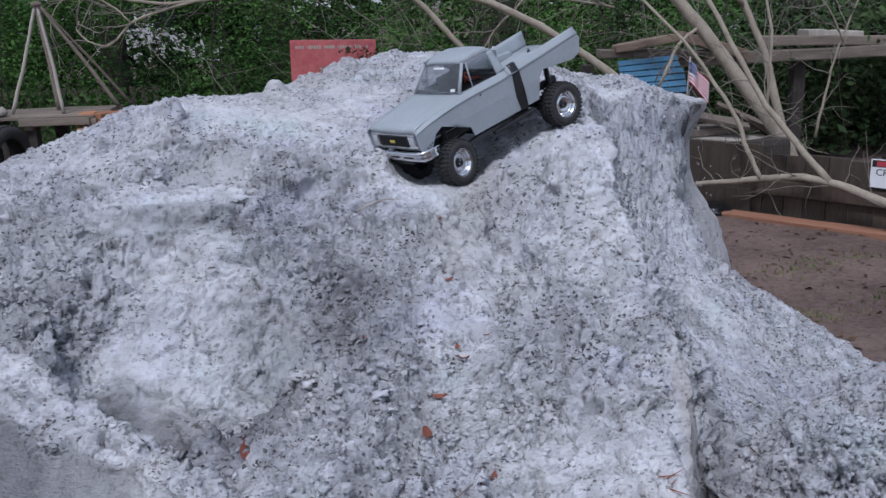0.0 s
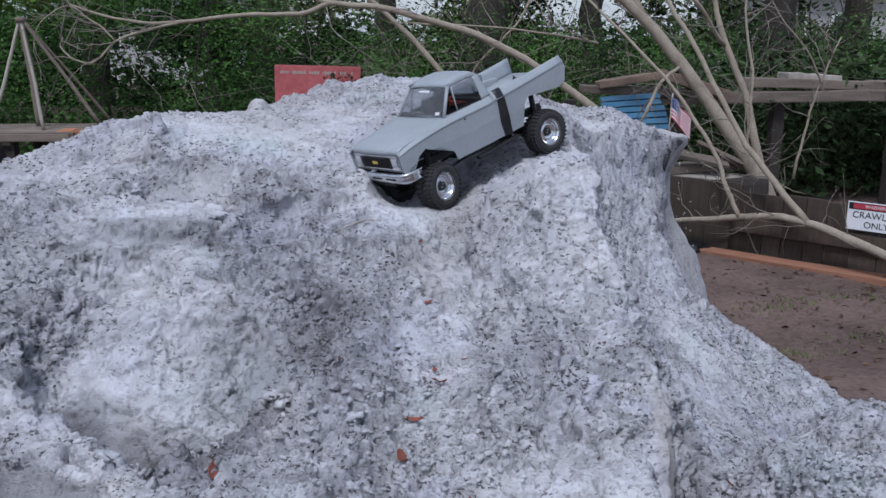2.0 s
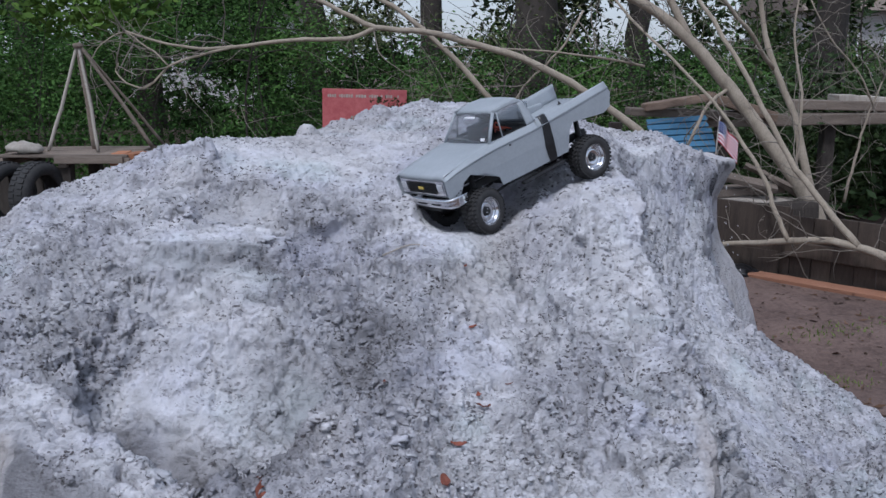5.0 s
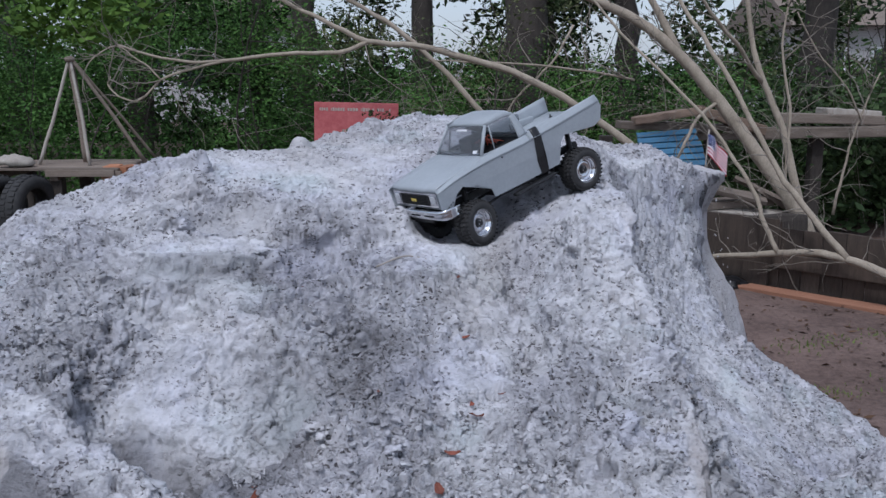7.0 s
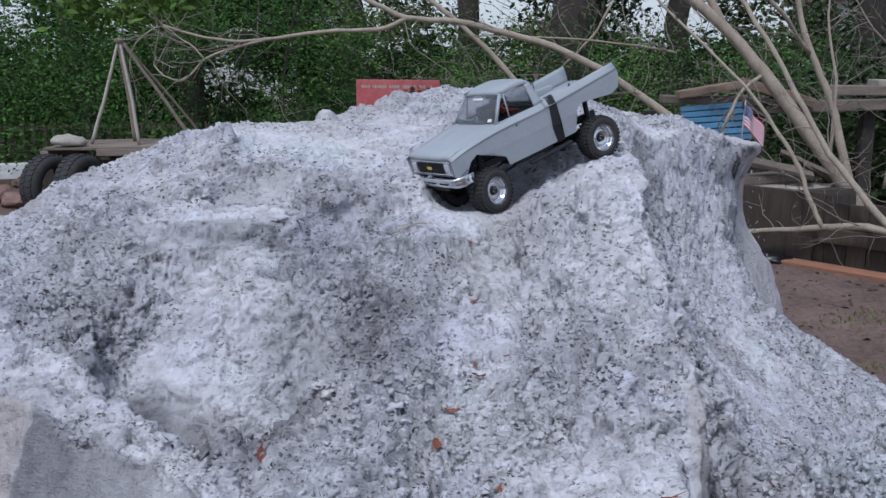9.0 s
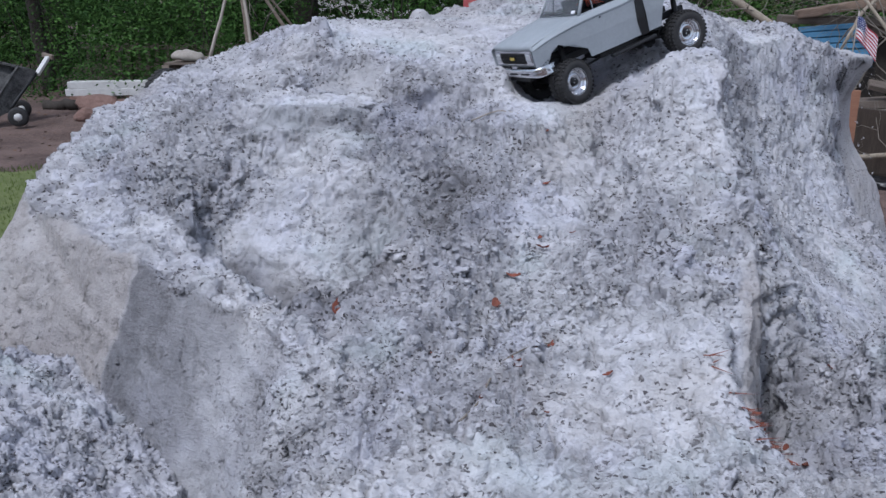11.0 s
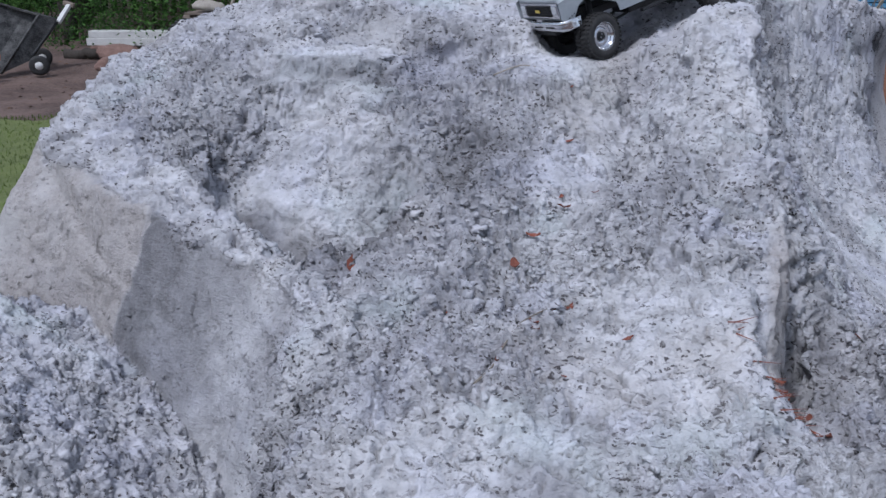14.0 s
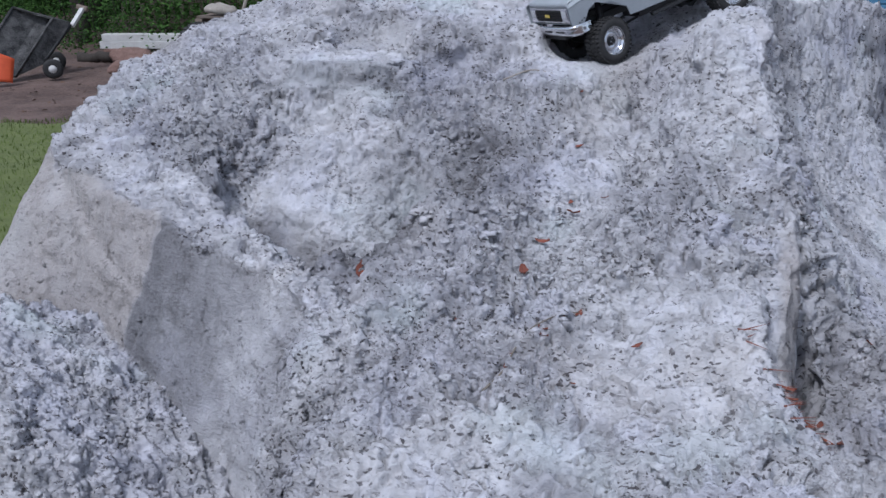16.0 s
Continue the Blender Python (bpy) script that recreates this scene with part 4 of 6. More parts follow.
def wheel_at(truck, x, side, turn):
    """One wheel: tyre with lugs, chrome rim, dark hub."""
    w = linked("wheel", lathe("wheel", [(0.001, -0.012), (0.024, -0.012), (0.024, 0.004), (0.001, 0.004)], M_black, 20), truck, pose(x, side * 0.088, HUB_Z, 0, 0, turn + (0 if side > 0 else 180)))
    r, h = TYRE_R, 0.0225
    prof = [(0.029, -h + 0.004), (0.033, -h), (0.043, -h - 0.0005), (0.049, -h + 0.003), (r - 0.0025, -h + 0.009), (r - 0.002, 0), (r - 0.0025, h - 0.009), (0.049, h - 0.003), (0.043, h + 0.0005), (0.033, h), (0.029, h - 0.004), (0.028, 0), (0.029, -h + 0.004)]
    bm = bmesh.new()
    bm.from_mesh(lathe("tyre", prof, M_tyre, 40))
    lugs = 34
    for k in range(lugs):
        a = 2 * math.pi * k / lugs
        for s in (-1, 1):
            aa = a + (0.12 if s > 0 else 0)
            for yy, ww, rr in ((s * 0.0065, 0.010, r), (s * 0.0165, 0.009, r - 0.0022)):
                m = Matrix.Rotation(-aa, 4, "Y") @ Matrix.Translation((rr - 0.0008, yy, 0)) @ Matrix.Rotation(radians(s * 18), 4, "X")
                g = bmesh.ops.create_cube(bm, size=1, matrix=m @ Matrix.Diagonal((0.0036, ww, 0.0052, 1)))
    me = from_bm("tyre", bm, M_tyre)
    linked("tyre", me, w)
    linked("rim", lathe("rim", [(0.0305, 0.0205), (0.0325, 0.0215), (0.0318, 0.0195), (0.0285, 0.0185), (0.0265, 0.009), (0.0245, 0.005), (0.021, 0.0095), (0.0165, 0.0115), (0.012, 0.0085), (0.0095, 0.0085)], M_chrome, 40), w, None, "bright chrome steel-style rim")
    linked("hub_cap", lathe("hub_cap", [(0.010, 0.0075), (0.0098, 0.0125), (0.006, 0.0138), (0.0001, 0.0138)], M_black, 24), w)
    bm = bmesh.new()
    for k in range(5):
        a = 2 * math.pi * k / 5
        bmesh.ops.create_cone(bm, cap_ends=True, segments=8, radius1=0.0016, radius2=0.0014, depth=0.003, matrix=Matrix.Translation((0.0068 * math.cos(a), 0.0145, 0.0068 * math.sin(a))) @ Matrix.Rotation(radians(90), 4, "X"))
    linked("lug_nuts", from_bm("lug_nuts", bm, M_chrome), w)
    return w


def build_truck():
    t = empty("model_truck", pose(0.165, 2.155, 1.031, 3.5, 18, -146), "matt grey model pickup with black tape band, nose down on sand", "model truck")
    top = 0.098
    for side, nm in ((1, "body_side"), (-1, "body_side")):
        out = [(0.243, 0.022), (0.2475, 0.05), (0.248, 0.078), (0.19, 0.090), (0.10, top), (0.0, top + 0.001), (-0.13, top + 0.009), (-0.264, top + 0.019), (-0.268, top + 0.008), (-0.257, 0.074), (-0.236, 0.066)]
        out += arch(REAR, 0.024, 0.066, 140, 4)
        out += [(-0.105, 0.016), (0.0, 0.014), (0.096, 0.014)]
        out += arch(FRONT, 0.010, 0.0635, 176, 14)
        panel(nm, out, side * 0.100, side * 0.106, side * 0.0022, M_paint, t, 0.062)
    # shoulders above the belt, hood, cowl
    for s in (1, -1):
        lower = [(0.248, s * 0.1045, 0.078), (0.19, s * 0.106, 0.090), (0.10, s * 0.106, top), (0.0, s * 0.106, top + 0.001), (-0.035, s * 0.106, top + 0.003)]
        upper = [(0.246, s * 0.095, 0.085), (0.19, s * 0.0965, 0.098), (0.10, s * 0.0955, 0.111), (0.0, s * 0.094, 0.114), (-0.035, s * 0.094, 0.115)]
        sheet("fender_top", strip(lower, upper, 5), s * -0.002, M_paint, t)
        lower = [(-0.035, s * 0.106, top + 0.003), (-0.13, s * 0.106, top + 0.009), (-0.264, s * 0.1055, top + 0.019)]
        upper = [(-0.035, s * 0.094, 0.117), (-0.13, s * 0.094, 0.124), (-0.264, s * 0.094, 0.134)]
        sheet("bed_rail", strip(lower, upper, 5), s * -0.002, M_paint, t)
        inner = [(-0.045, s * 0.0935, 0.117), (-0.13, s * 0.0935, 0.124), (-0.264, s * 0.0935, 0.134)]
        foot = [(-0.045, s * 0.088, 0.082), (-0.13, s * 0.088, 0.086), (-0.262, s * 0.088, 0.094)]
        sheet("bed_wall", strip(inner, foot, 5), s * 0.0015, M_paint, t)
        # raised tub on the bed wall
        me = box_mesh("bed_tub", (0.075, 0.014, 0.020), M_paint, 0.005)
        linked("bed_tub", me, t, pose(-0.165, s * 0.084, 0.098, 0, -4, 0))
    rows = []
    for x, z, cr, hw in ((0.2475, 0.079, 0.001, 0.094), (0.2475, 0.0855, 0.003, 0.0945), (0.243, 0.090, 0.004, 0.095), (0.22, 0.0945, 0.0045, 0.0957), (0.17, 0.1025, 0.005, 0.096), (0.12, 0.1095, 0.005, 0.0957), (0.100, 0.1115, 0.004, 0.0955), (0.088, 0.1125, 0.003, 0.095)):
        row = []
        for u in np.linspace(-1, 1, 25):
            crown = cr * (1 - u * u) + 0.0016 * (smooth(0.55, 0.7, np.abs(np.array(u))) - 0.5)
            row.append((x - 0.004 * u * u, u * hw, z + float(crown)))
        rows.append(row)
    sheet("hood", rows, -0.002, M_paint, t)
    # nose: frame, grille, lamps
    linked("nose_panel", box_mesh("nose_panel", (0.012, 0.192, 0.040), M_paint, 0.003), t, pose(0.237, 0, 0.060))
    linked("grille_frame", box_mesh("grille_frame", (0.006, 0.186, 0.036), M_chrome, 0.002), t, pose(0.2425, 0, 0.062))
    g = linked("grille", box_mesh("grille", (0.004, 0.118, 0.026), M_black, 0.001), t, pose(0.2450, 0, 0.062), "black slatted grille")
    for k in range(7):
        linked("slat", box_mesh("slat", (0.003, 0.114, 0.0012), M_inside), g, pose(0.0025, 0, -0.011 + 0.0037 * k))
    linked("badge", box_mesh("badge", (0.002, 0.020, 0.007), M_gold, 0.001), g, pose(0.0045, 0, 0), "small gold badge shape")
    for s in (1, -1):
        lamp = linked("headlight", box_mesh("headlight", (0.004, 0.025, 0.024), M_chrome, 0.002), t, pose(0.2450, s * 0.076, 0.063), "square chrome headlight")
        linked("lens", box_mesh("lens", (0.003, 0.019, 0.016), M_lamp, 0.002), lamp, pose(0.0022, 0, 0.001))
    # chrome bumper with wrapped ends
    rows = []
    line = [(0.205, -0.111), (0.232, -0.111), (0.247, -0.106), (0.254, -0.092), (0.256, -0.05), (0.257, 0), (0.256, 0.05), (0.254, 0.092), (0.247, 0.106), (0.232, 0.111), (0.205, 0.111)]
    for dx, z in ((-0.004, 0.040), (0, 0.037), (0.0015, 0.031), (-0.001, 0.028), (0.0015, 0.025), (0, 0.020), (-0.005, 0.017)):
        rows.append([(x + dx * (1 if abs(y) < 0.105 else 0.3), y, z) for x, y in line])
    sheet("bumper", rows, 0.0025, M_chrome, t, True, "chrome front bumper")
    for s in (-1, 0, 1):
        linked("bumper_slot", box_mesh("bumper_slot", (0.003, 0.034, 0.004), M_black, 0.001), t, pose(0.2565, s * 0.055, 0.028))
    # cab
    wb, wt = [(0.098, 0.089, 0.113), (0.104, 0.05, 0.1145), (0.106, 0, 0.115), (0.104, -0.05, 0.1145), (0.098, -0.089, 0.113)], [(0.057, 0.074, 0.168), (0.062, 0.04, 0.1715), (0.063, 0, 0.1725), (0.062, -0.04, 0.1715), (0.057, -0.074, 0.168)]
    sheet("windshield", strip(wb, wt, 6), 0.0012, M_glass, t, True, "tinted clear windshield with pale banner")
    banner = [tuple(np.array(b) * 0.13 + np.array(a) * 0.87 + np.array((0.0012, 0, 0.001))) for a, b in zip(wt, wb)]
    low = [tuple(np.array(b) * 0.20 + np.array(a) * 0.80 + np.array((0.0012, 0, 0.001))) for a, b in zip(wt, wb)]
    sheet("banner_bar", [r[6:-6:1] for r in np.asarray(strip(banner, low, 3)).transpose(1, 0, 2).tolist()], 0.0004, M_white, t, True, "row of small pale marks")
    linked("sticker", box_mesh("sticker", (0.0006, 0.014, 0.007), M_white, 0.0), t, pose(0.098, 0.068, 0.1215, 0, -36, 6))
    roof = []
    for x, z, hw in ((0.064, 0.1695, 0.073), (0.060, 0.1745, 0.0745), (0.045, 0.1795, 0.075), (0.015, 0.1825, 0.0755), (-0.012, 0.182, 0.0755), (-0.022, 0.178, 0.075), (-0.026, 0.170, 0.075)):
        roof.append([(x - 0.006 * u * u * (1 if x > 0.03 else 0), u * hw, z + 0.003 * (1 - u * u) - (0.006 * max(0, abs(u) - 0.85) / 0.15)) for u in np.linspace(-1, 1, 21)])
    sheet("roof", roof, -0.002, M_paint, t)
    for s in (1, -1):
        sheet("roof_side", strip([(0.058, s * 0.0745, 0.168), (0.0, s * 0.0775, 0.171), (-0.026, s * 0.0765, 0.166)], [(0.060, s * 0.073, 0.176), (0.0, s * 0.0755, 0.180), (-0.024, s * 0.075, 0.174)], 4), s * -0.002, M_paint, t)
        linked("a_pillar", mesh_of("a_pillar", *tube_arrays([(0.099, s * 0.0905, 0.112), (0.078, s * 0.083, 0.141), (0.057, s * 0.0755, 0.170)], [0.0042, 0.0038, 0.004], 8), M_paint, True), t)
        sheet("rear_pillar", strip([(-0.012, s * 0.0935, 0.114), (-0.013, s * 0.085, 0.142), (-0.012, s * 0.077, 0.169)], [(-0.037, s * 0.0935, 0.116), (-0.034, s * 0.085, 0.142), (-0.028, s * 0.0765, 0.168)], 4), s * 0.002, M_paint, t)
        linked("window_divider", mesh_of("window_divider", *tube_arrays([(0.060, s * 0.0925, 0.113), (0.049, s * 0.0775, 0.168)], [0.0016, 0.0016], 6), M_paint, True), t)
        linked("belt_trim", box_mesh("belt_trim", (0.118, 0.003, 0.003), M_paint, 0.001), t, pose(0.04, s * 0.0945, 0.1135))
        linked("door_handle_hole", lathe("door_handle_hole", [(0.0001, 0.0009), (0.0022, 0.0008), (0.0022, -0.001)], M_black, 10), t, pose(0.056, s * 0.1065, 0.094, 0, 0, 0 if s > 0 else 180))
        for k in range(3):
            linked("clip_hole", lathe("clip_hole", [(0.0001, 0.0009), (0.0014, 0.0008), (0.0014, -0.001)], M_black, 8), t, pose(0.214 + 0.007 * k, s * 0.1045, 0.048 - 0.003 * k, 0, 0, 0 if s > 0 else 180))
        # step bar and tape
        linked("side_step", box_mesh("side_step", (0.13, 0.014, 0.008), M_black, 0.003), t, pose(-0.02, s * 0.098, -0.002, 0, 2, 0), "black side step")
        tape = [(-0.046, 0.013), (-0.040, 0.05), (-0.044, 0.10), (-0.066, 0.101), (-0.062, 0.05), (-0.068, 0.013)]
        panel("tape_band", tape, s * 0.1022, s * 0.1082, s * 0.0016, M_tape, t, 0.055, "wide black tape band")
        sheet("tape_band", strip([(-0.044, s * 0.1078, 0.099), (-0.046, s * 0.0962, 0.120), (-0.046, s * 0.088, 0.121)], [(-0.066, s * 0.1078, 0.101), (-0.067, s * 0.0962, 0.1215), (-0.067, s * 0.088, 0.1225)], 4), s * 0.0012, M_tape, t)
    linked("cab_rear_wall", box_mesh("cab_rear_wall", (0.003, 0.176, 0.052), M_paint, 0.001), t, pose(-0.040, 0, 0.092))
    linked("tape_band", box_mesh("tape_band", (0.0015, 0.178, 0.042), M_tape, 0.0005), t, pose(-0.0428, 0, 0.098))
    linked("rear_window_frame", box_mesh("rear_window_frame", (0.003, 0.150, 0.008), M_paint, 0.001), t, pose(-0.030, 0, 0.166, 0, -12, 0))
    linked("rear_window", box_mesh("rear_window", (0.001, 0.164, 0.048), M_glass), t, pose(-0.034, 0, 0.141, 0, -8, 0))
    # dashboard and works inside
    linked("interior", box_mesh("interior", (0.17, 0.170, 0.055), M_inside, 0.006), t, pose(0.045, 0, 0.082))
    linked("battery", box_mesh("battery", (0.06, 0.05, 0.03), M_black, 0.004), t, pose(0.03, -0.02, 0.122))
    wires = [tube_arrays(curve_points([(0.05 - 0.012 * k, 0.02 * (k - 1), 0.112), (0.045, 0.03 + 0.01 * k, 0.132 + 0.004 * k), (0.02 + 0.01 * k, 0.055, 0.122), (0.0, 0.05 - 0.02 * k, 0.112)], 5), np.full(16, 0.0013), 5) for k in range(4)]
    linked("wires", mesh_of("wires", *joined(wires), M_red, True), t, None, "orange-red wires")
    # bed floor with clips
    floor = [[(x, y, 0.082 + 0.012 * (-0.045 - x) / 0.217 + 0.0008 * math.cos(y * 420)) for y in np.linspace(-0.089, 0.089, 41)] for x in np.linspace(-0.045, -0.262, 5)]
    sheet("bed_floor", floor, 0.0015, M_paint, t)
    for y in (0.035, -0.035):
        linked("body_clip", lathe("body_clip", [(0.0001, 0.0), (0.0045, 0.0005), (0.0048, 0.0035), (0.002, 0.0045), (0.0018, 0.009), (0.0001, 0.0095)], M_black, 16), t, pose(-0.222, y, 0.0925, 90, 0, 0))
    # running gear
    for s in (1, -1):
        linked("frame_rail", box_mesh("frame_rail", (0.42, 0.010, 0.018), M_black, 0.002), t, pose(-0.01, s * 0.036, 0.022))
        for x in (FRONT, REAR):
            tube("damper", [(x - 0.012, s * 0.050, -0.018), (x - 0.020, s * 0.046, 0.062)], 0.0075, 0.0065, M_black, t, 10, 3)
    for x in (FRONT, REAR):
        tube("axle", [(x, -0.085, HUB_Z), (x, 0, HUB_Z), (x, 0.085, HUB_Z)], 0.009, 0.009, M_black, t, 10, 3)
        linked("axle_housing", lathe("axle_housing", [(0.0001, -0.018), (0.012, -0.016), (0.018, 0), (0.012, 0.016), (0.0001, 0.018)], M_black, 16), t, pose(x, 0.012, HUB_Z))
        tube("link_rod", [(x, 0.03, HUB_Z - 0.004), (x * 0.25, 0.03, -0.012)], 0.0032, 0.0032, M_black, t, 6, 3)
        tube("link_rod", [(x, -0.03, HUB_Z - 0.004), (x * 0.25, -0.03, -0.012)], 0.0032, 0.0032, M_black, t, 6, 3)
    linked("skid_plate", box_mesh("skid_plate", (0.11, 0.075, 0.02), M_black, 0.004), t, pose(-0.015, 0, -0.004))
    linked("bumper_mount", box_mesh("bumper_mount", (0.04, 0.10, 0.014), M_black, 0.003), t, pose(0.225, 0, 0.012))
    for x, turn in ((FRONT, 13), (REAR, 0)):
        for s in (1, -1):
            wheel_at(t, x, s, turn)
    return t


build_truck()


# ---- leaves and twig on the sand ----
def leaf_mesh(seed):
    rng = np.random.default_rng(seed)
    rows = []
    for u in np.linspace(-1, 1, 7):
        w = 0.42 * (1 - abs(u) ** 1.8) * rng.uniform(0.8, 1.15) + 0.02
        lift = 0.25 * u * u + rng.uniform(-0.06, 0.06)
        rows.append([(u, -w, lift + 0.22 * rng.random()), (u, 0, lift - 0.05), (u, w, lift + 0.22 * rng.random())])
    rows = np.asarray(rows)
    verts = np.concatenate([rows.reshape(-1, 3), rows.reshape(-1, 3) - (0, 0, 0.04)])
    faces = []
    for i in range(6):
        for j in range(2):
            p = i * 3 + j
            faces += [(p, p + 3, p + 4, p + 1), (21 + p, 21 + p + 1, 21 + p + 4, 21 + p + 3)]
    edge = [0, 3, 6, 9, 12, 15, 18, 19, 20, 17, 14, 11, 8, 5, 2, 1]
    faces += [(a, b, b + 21, a + 21) for a, b in zip(edge, edge[1:] + edge[:1])]
    return mesh_of("dry_leaf", verts, faces, M_dry_leaf, False)


_leaf_meshes = [leaf_mesh(k) for k in range(5)]
_rng = random.Random(4)


def put_leaf(x, y, size, label="curled red-brown dry leaf on the sand"):
    ob = new("dry_leaf", _rng.choice(_leaf_meshes))
    ob.matrix_basis = pose(x, y, float(sand_at(x, y)[0]) + 0.006, _rng.uniform(-20, 20), _rng.uniform(-20, 20), _rng.uniform(0, 360)) @ Matrix.Diagonal((size, size, size, 1))
    return tagged(ob, label, "leaf", "dry leaves on the sand")


for x, y, size in ((0.054, 1.676, 0.013), (0.068, 1.43, 0.014), (0.062, 1.455, 0.010), (0.026, 1.333, 0.014), (0.004, 1.257, 0.016), (0.05, 1.13, 0.013), (0.075, 1.16, 0.010), (0.01, 1.08, 0.009)):
    put_leaf(x, y, size)
put_leaf(-0.283, 1.285, 0.022, "broad tan dry leaf chip on the sand")
for x, y, size in ((0.05, 1.114, 0.013), (0.008, 1.051, 0.010), (0.19, 1.103, 0.009), (0.10, 1.19, 0.012), (0.603, 1.46, 0.014)):
    put_leaf(x, y, size)
for k in range(16):
    u = _rng.random()
    put_leaf(-0.58 + 0.19 * u + 0.02 * _rng.random(), 1.475 - 0.10 * u + 0.04 * _rng.random(), _rng.uniform(0.005, 0.010))
for k in range(40):
    put_leaf(0.40 + 0.13 * _rng.random(), 1.05 + 0.20 * _rng.random(), _rng.uniform(0.006, 0.013))
for k in range(12):
    put_leaf(_rng.uniform(-0.35, 0.25), _rng.uniform(1.0, 1.85), _rng.uniform(0.005, 0.008))

def build_needles():
    """Dry needles gathered in the hollow by the crevice."""
    rng = np.random.default_rng(31)
    n = 420
    x, y = rng.normal(0.445, 0.035, n), rng.normal(1.09, 0.022, n)
    z = sand_at(x, y) + rng.uniform(0.002, 0.009, n)
    a, s = rng.normal(0.1, 0.5, n), rng.uniform(0.010, 0.026, n)
    ux, uy = np.cos(a) * s, np.sin(a) * s
    wx, wy = -np.sin(a) * 0.0011, np.cos(a) * 0.0011
    rise = rng.uniform(-0.003, 0.004, n)
    verts = np.stack([np.stack([x - ux - wx, y - uy - wy, z], -1), np.stack([x + ux, y + uy, z + rise], -1), np.stack([x - ux + wx, y - uy + wy, z + 0.0015], -1)], 1)
    return tagged(new("dry_needles", mesh_of("dry_needles", verts, np.arange(3 * n).reshape(-1, 3), M_dry_leaf)), "brown dry needles gathered in the sand's hollow", "needles", kind="stuff")


build_needles()
tagged(tube("pale_twig", [(-0.13, 1.885, float(sand_at(-0.13, 1.885)[0]) + 0.006), (-0.07, 1.89, float(sand_at(-0.07, 1.89)[0]) + 0.010), (-0.02, 1.885, float(sand_at(-0.02, 1.885)[0]) + 0.006)], 0.0022, 0.0012, M_pale_wood, None, 6, 4), "thin pale twig lying on the sand", "twig")


tagged(tube("bent_twig", [(x, y, float(sand_at(x, y)[0]) + 0.005) for x, y in ((-0.02, 1.01), (0.003, 1.044), (0.026, 1.102), (0.064, 1.157), (0.10, 1.185))], 0.0018, 0.0010, M_twig, None, 6, 4), "thin bent twig lying on the sand", "twig")


# ---- flag on the lip ----
def build_flag():
    base = Vector((1.155, 3.80, float(sand_at(1.155, 3.80)[0]) - 0.02))
    f = empty("small_flag", Matrix.Translation(base), "small striped flag with starred canton on thin stick", "flag")
    linked("stick", mesh_of("stick", *tube_arrays([(0, 0, 0), (0.004, 0, 0.09), (0.010, 0.004, 0.185)], [0.003, 0.003, 0.0025], 8), M_pale_wood, True), f)

    def cloth(u, v):
        """u along the fly, v down the hoist, both 0..1; the cloth droops."""
        return (0.006 + 0.078 * u, -0.020 * math.sin(u * 7.5) - 0.012 * u, 0.165 - 0.088 * v - 0.085 * u**1.3 + 0.004 * math.sin(u * 9 + v * 2))

    def piece(name, u0, u1, v0, v1, material, lift=0.0):
        rows = [[tuple(np.array(cloth(u, v)) + (0, -lift, 0)) for v in np.linspace(v0, v1, 4)] for u in np.linspace(u0, u1, 14)]
        return sheet(name, rows, 0.0006, material, f)

    for k in range(13):
        piece("stripe", 0.42 if k < 7 else 0.0, 1.0, k / 13, (k + 1) / 13, M_flag_red if k % 2 == 0 else M_white)
    canton = piece("canton", 0.0, 0.42, 0.0, 7 / 13, M_flag_blue)
    for r in range(5):
        for c in range(6):
            u, v = 0.035 + 0.07 * c, 0.055 + 0.105 * r
            p = cloth(u, v)
            linked("star", box_mesh("star", (0.0038, 0.0008, 0.0038), M_white, 0.0008), canton, pose(p[0], p[1] - 0.0008, p[2], 0, 45, 0))


build_flag()


# ---- fallen tree ----
def twig_sprays(lines, count, reach, seed, r=0.004):
    """Fine forked twigs that leave the given lines."""
    rng = np.random.default_rng(seed)
    out = []
    for _ in range(count):
        ln = lines[rng.integers(len(lines))]
        k = rng.integers(1, len(ln))
        t = rng.random()
        p = ln[k - 1] * (1 - t) + ln[k] * t
        d = ln[k] - ln[k - 1]
        d = d / (np.linalg.norm(d) + 1e-9)
        d = d * 0.6 + rng.normal(0, 0.6, 3) * (1, 0.6, 1)
        d[2] += 0.15
        d /= np.linalg.norm(d)
        n, length = 7, reach * rng.uniform(0.4, 1.2)
        pts = [p]
        for _k in range(n):
            d = d + rng.normal(0, 0.22, 3)
            d /= np.linalg.norm(d)
            pts.append(pts[-1] + d * length / n)
        pts = np.array(pts)
        rr = r * rng.uniform(0.5, 1.3)
        out.append(tube_arrays(pts, np.linspace(rr, rr * 0.3, len(pts)), 5))
        for _f in range(2):
            q0 = pts[rng.integers(2, n)]
            e = d + rng.normal(0, 0.7, 3)
            e /= np.linalg.norm(e)
            q = np.array([q0, q0 + e * length * 0.2 + rng.normal(0, 0.01, 3), q0 + e * length * 0.38 + rng.normal(0, 0.03, 3)])
            out.append(tube_arrays(q, np.linspace(rr * 0.5, rr * 0.2, 3), 4))
    return joined(out)


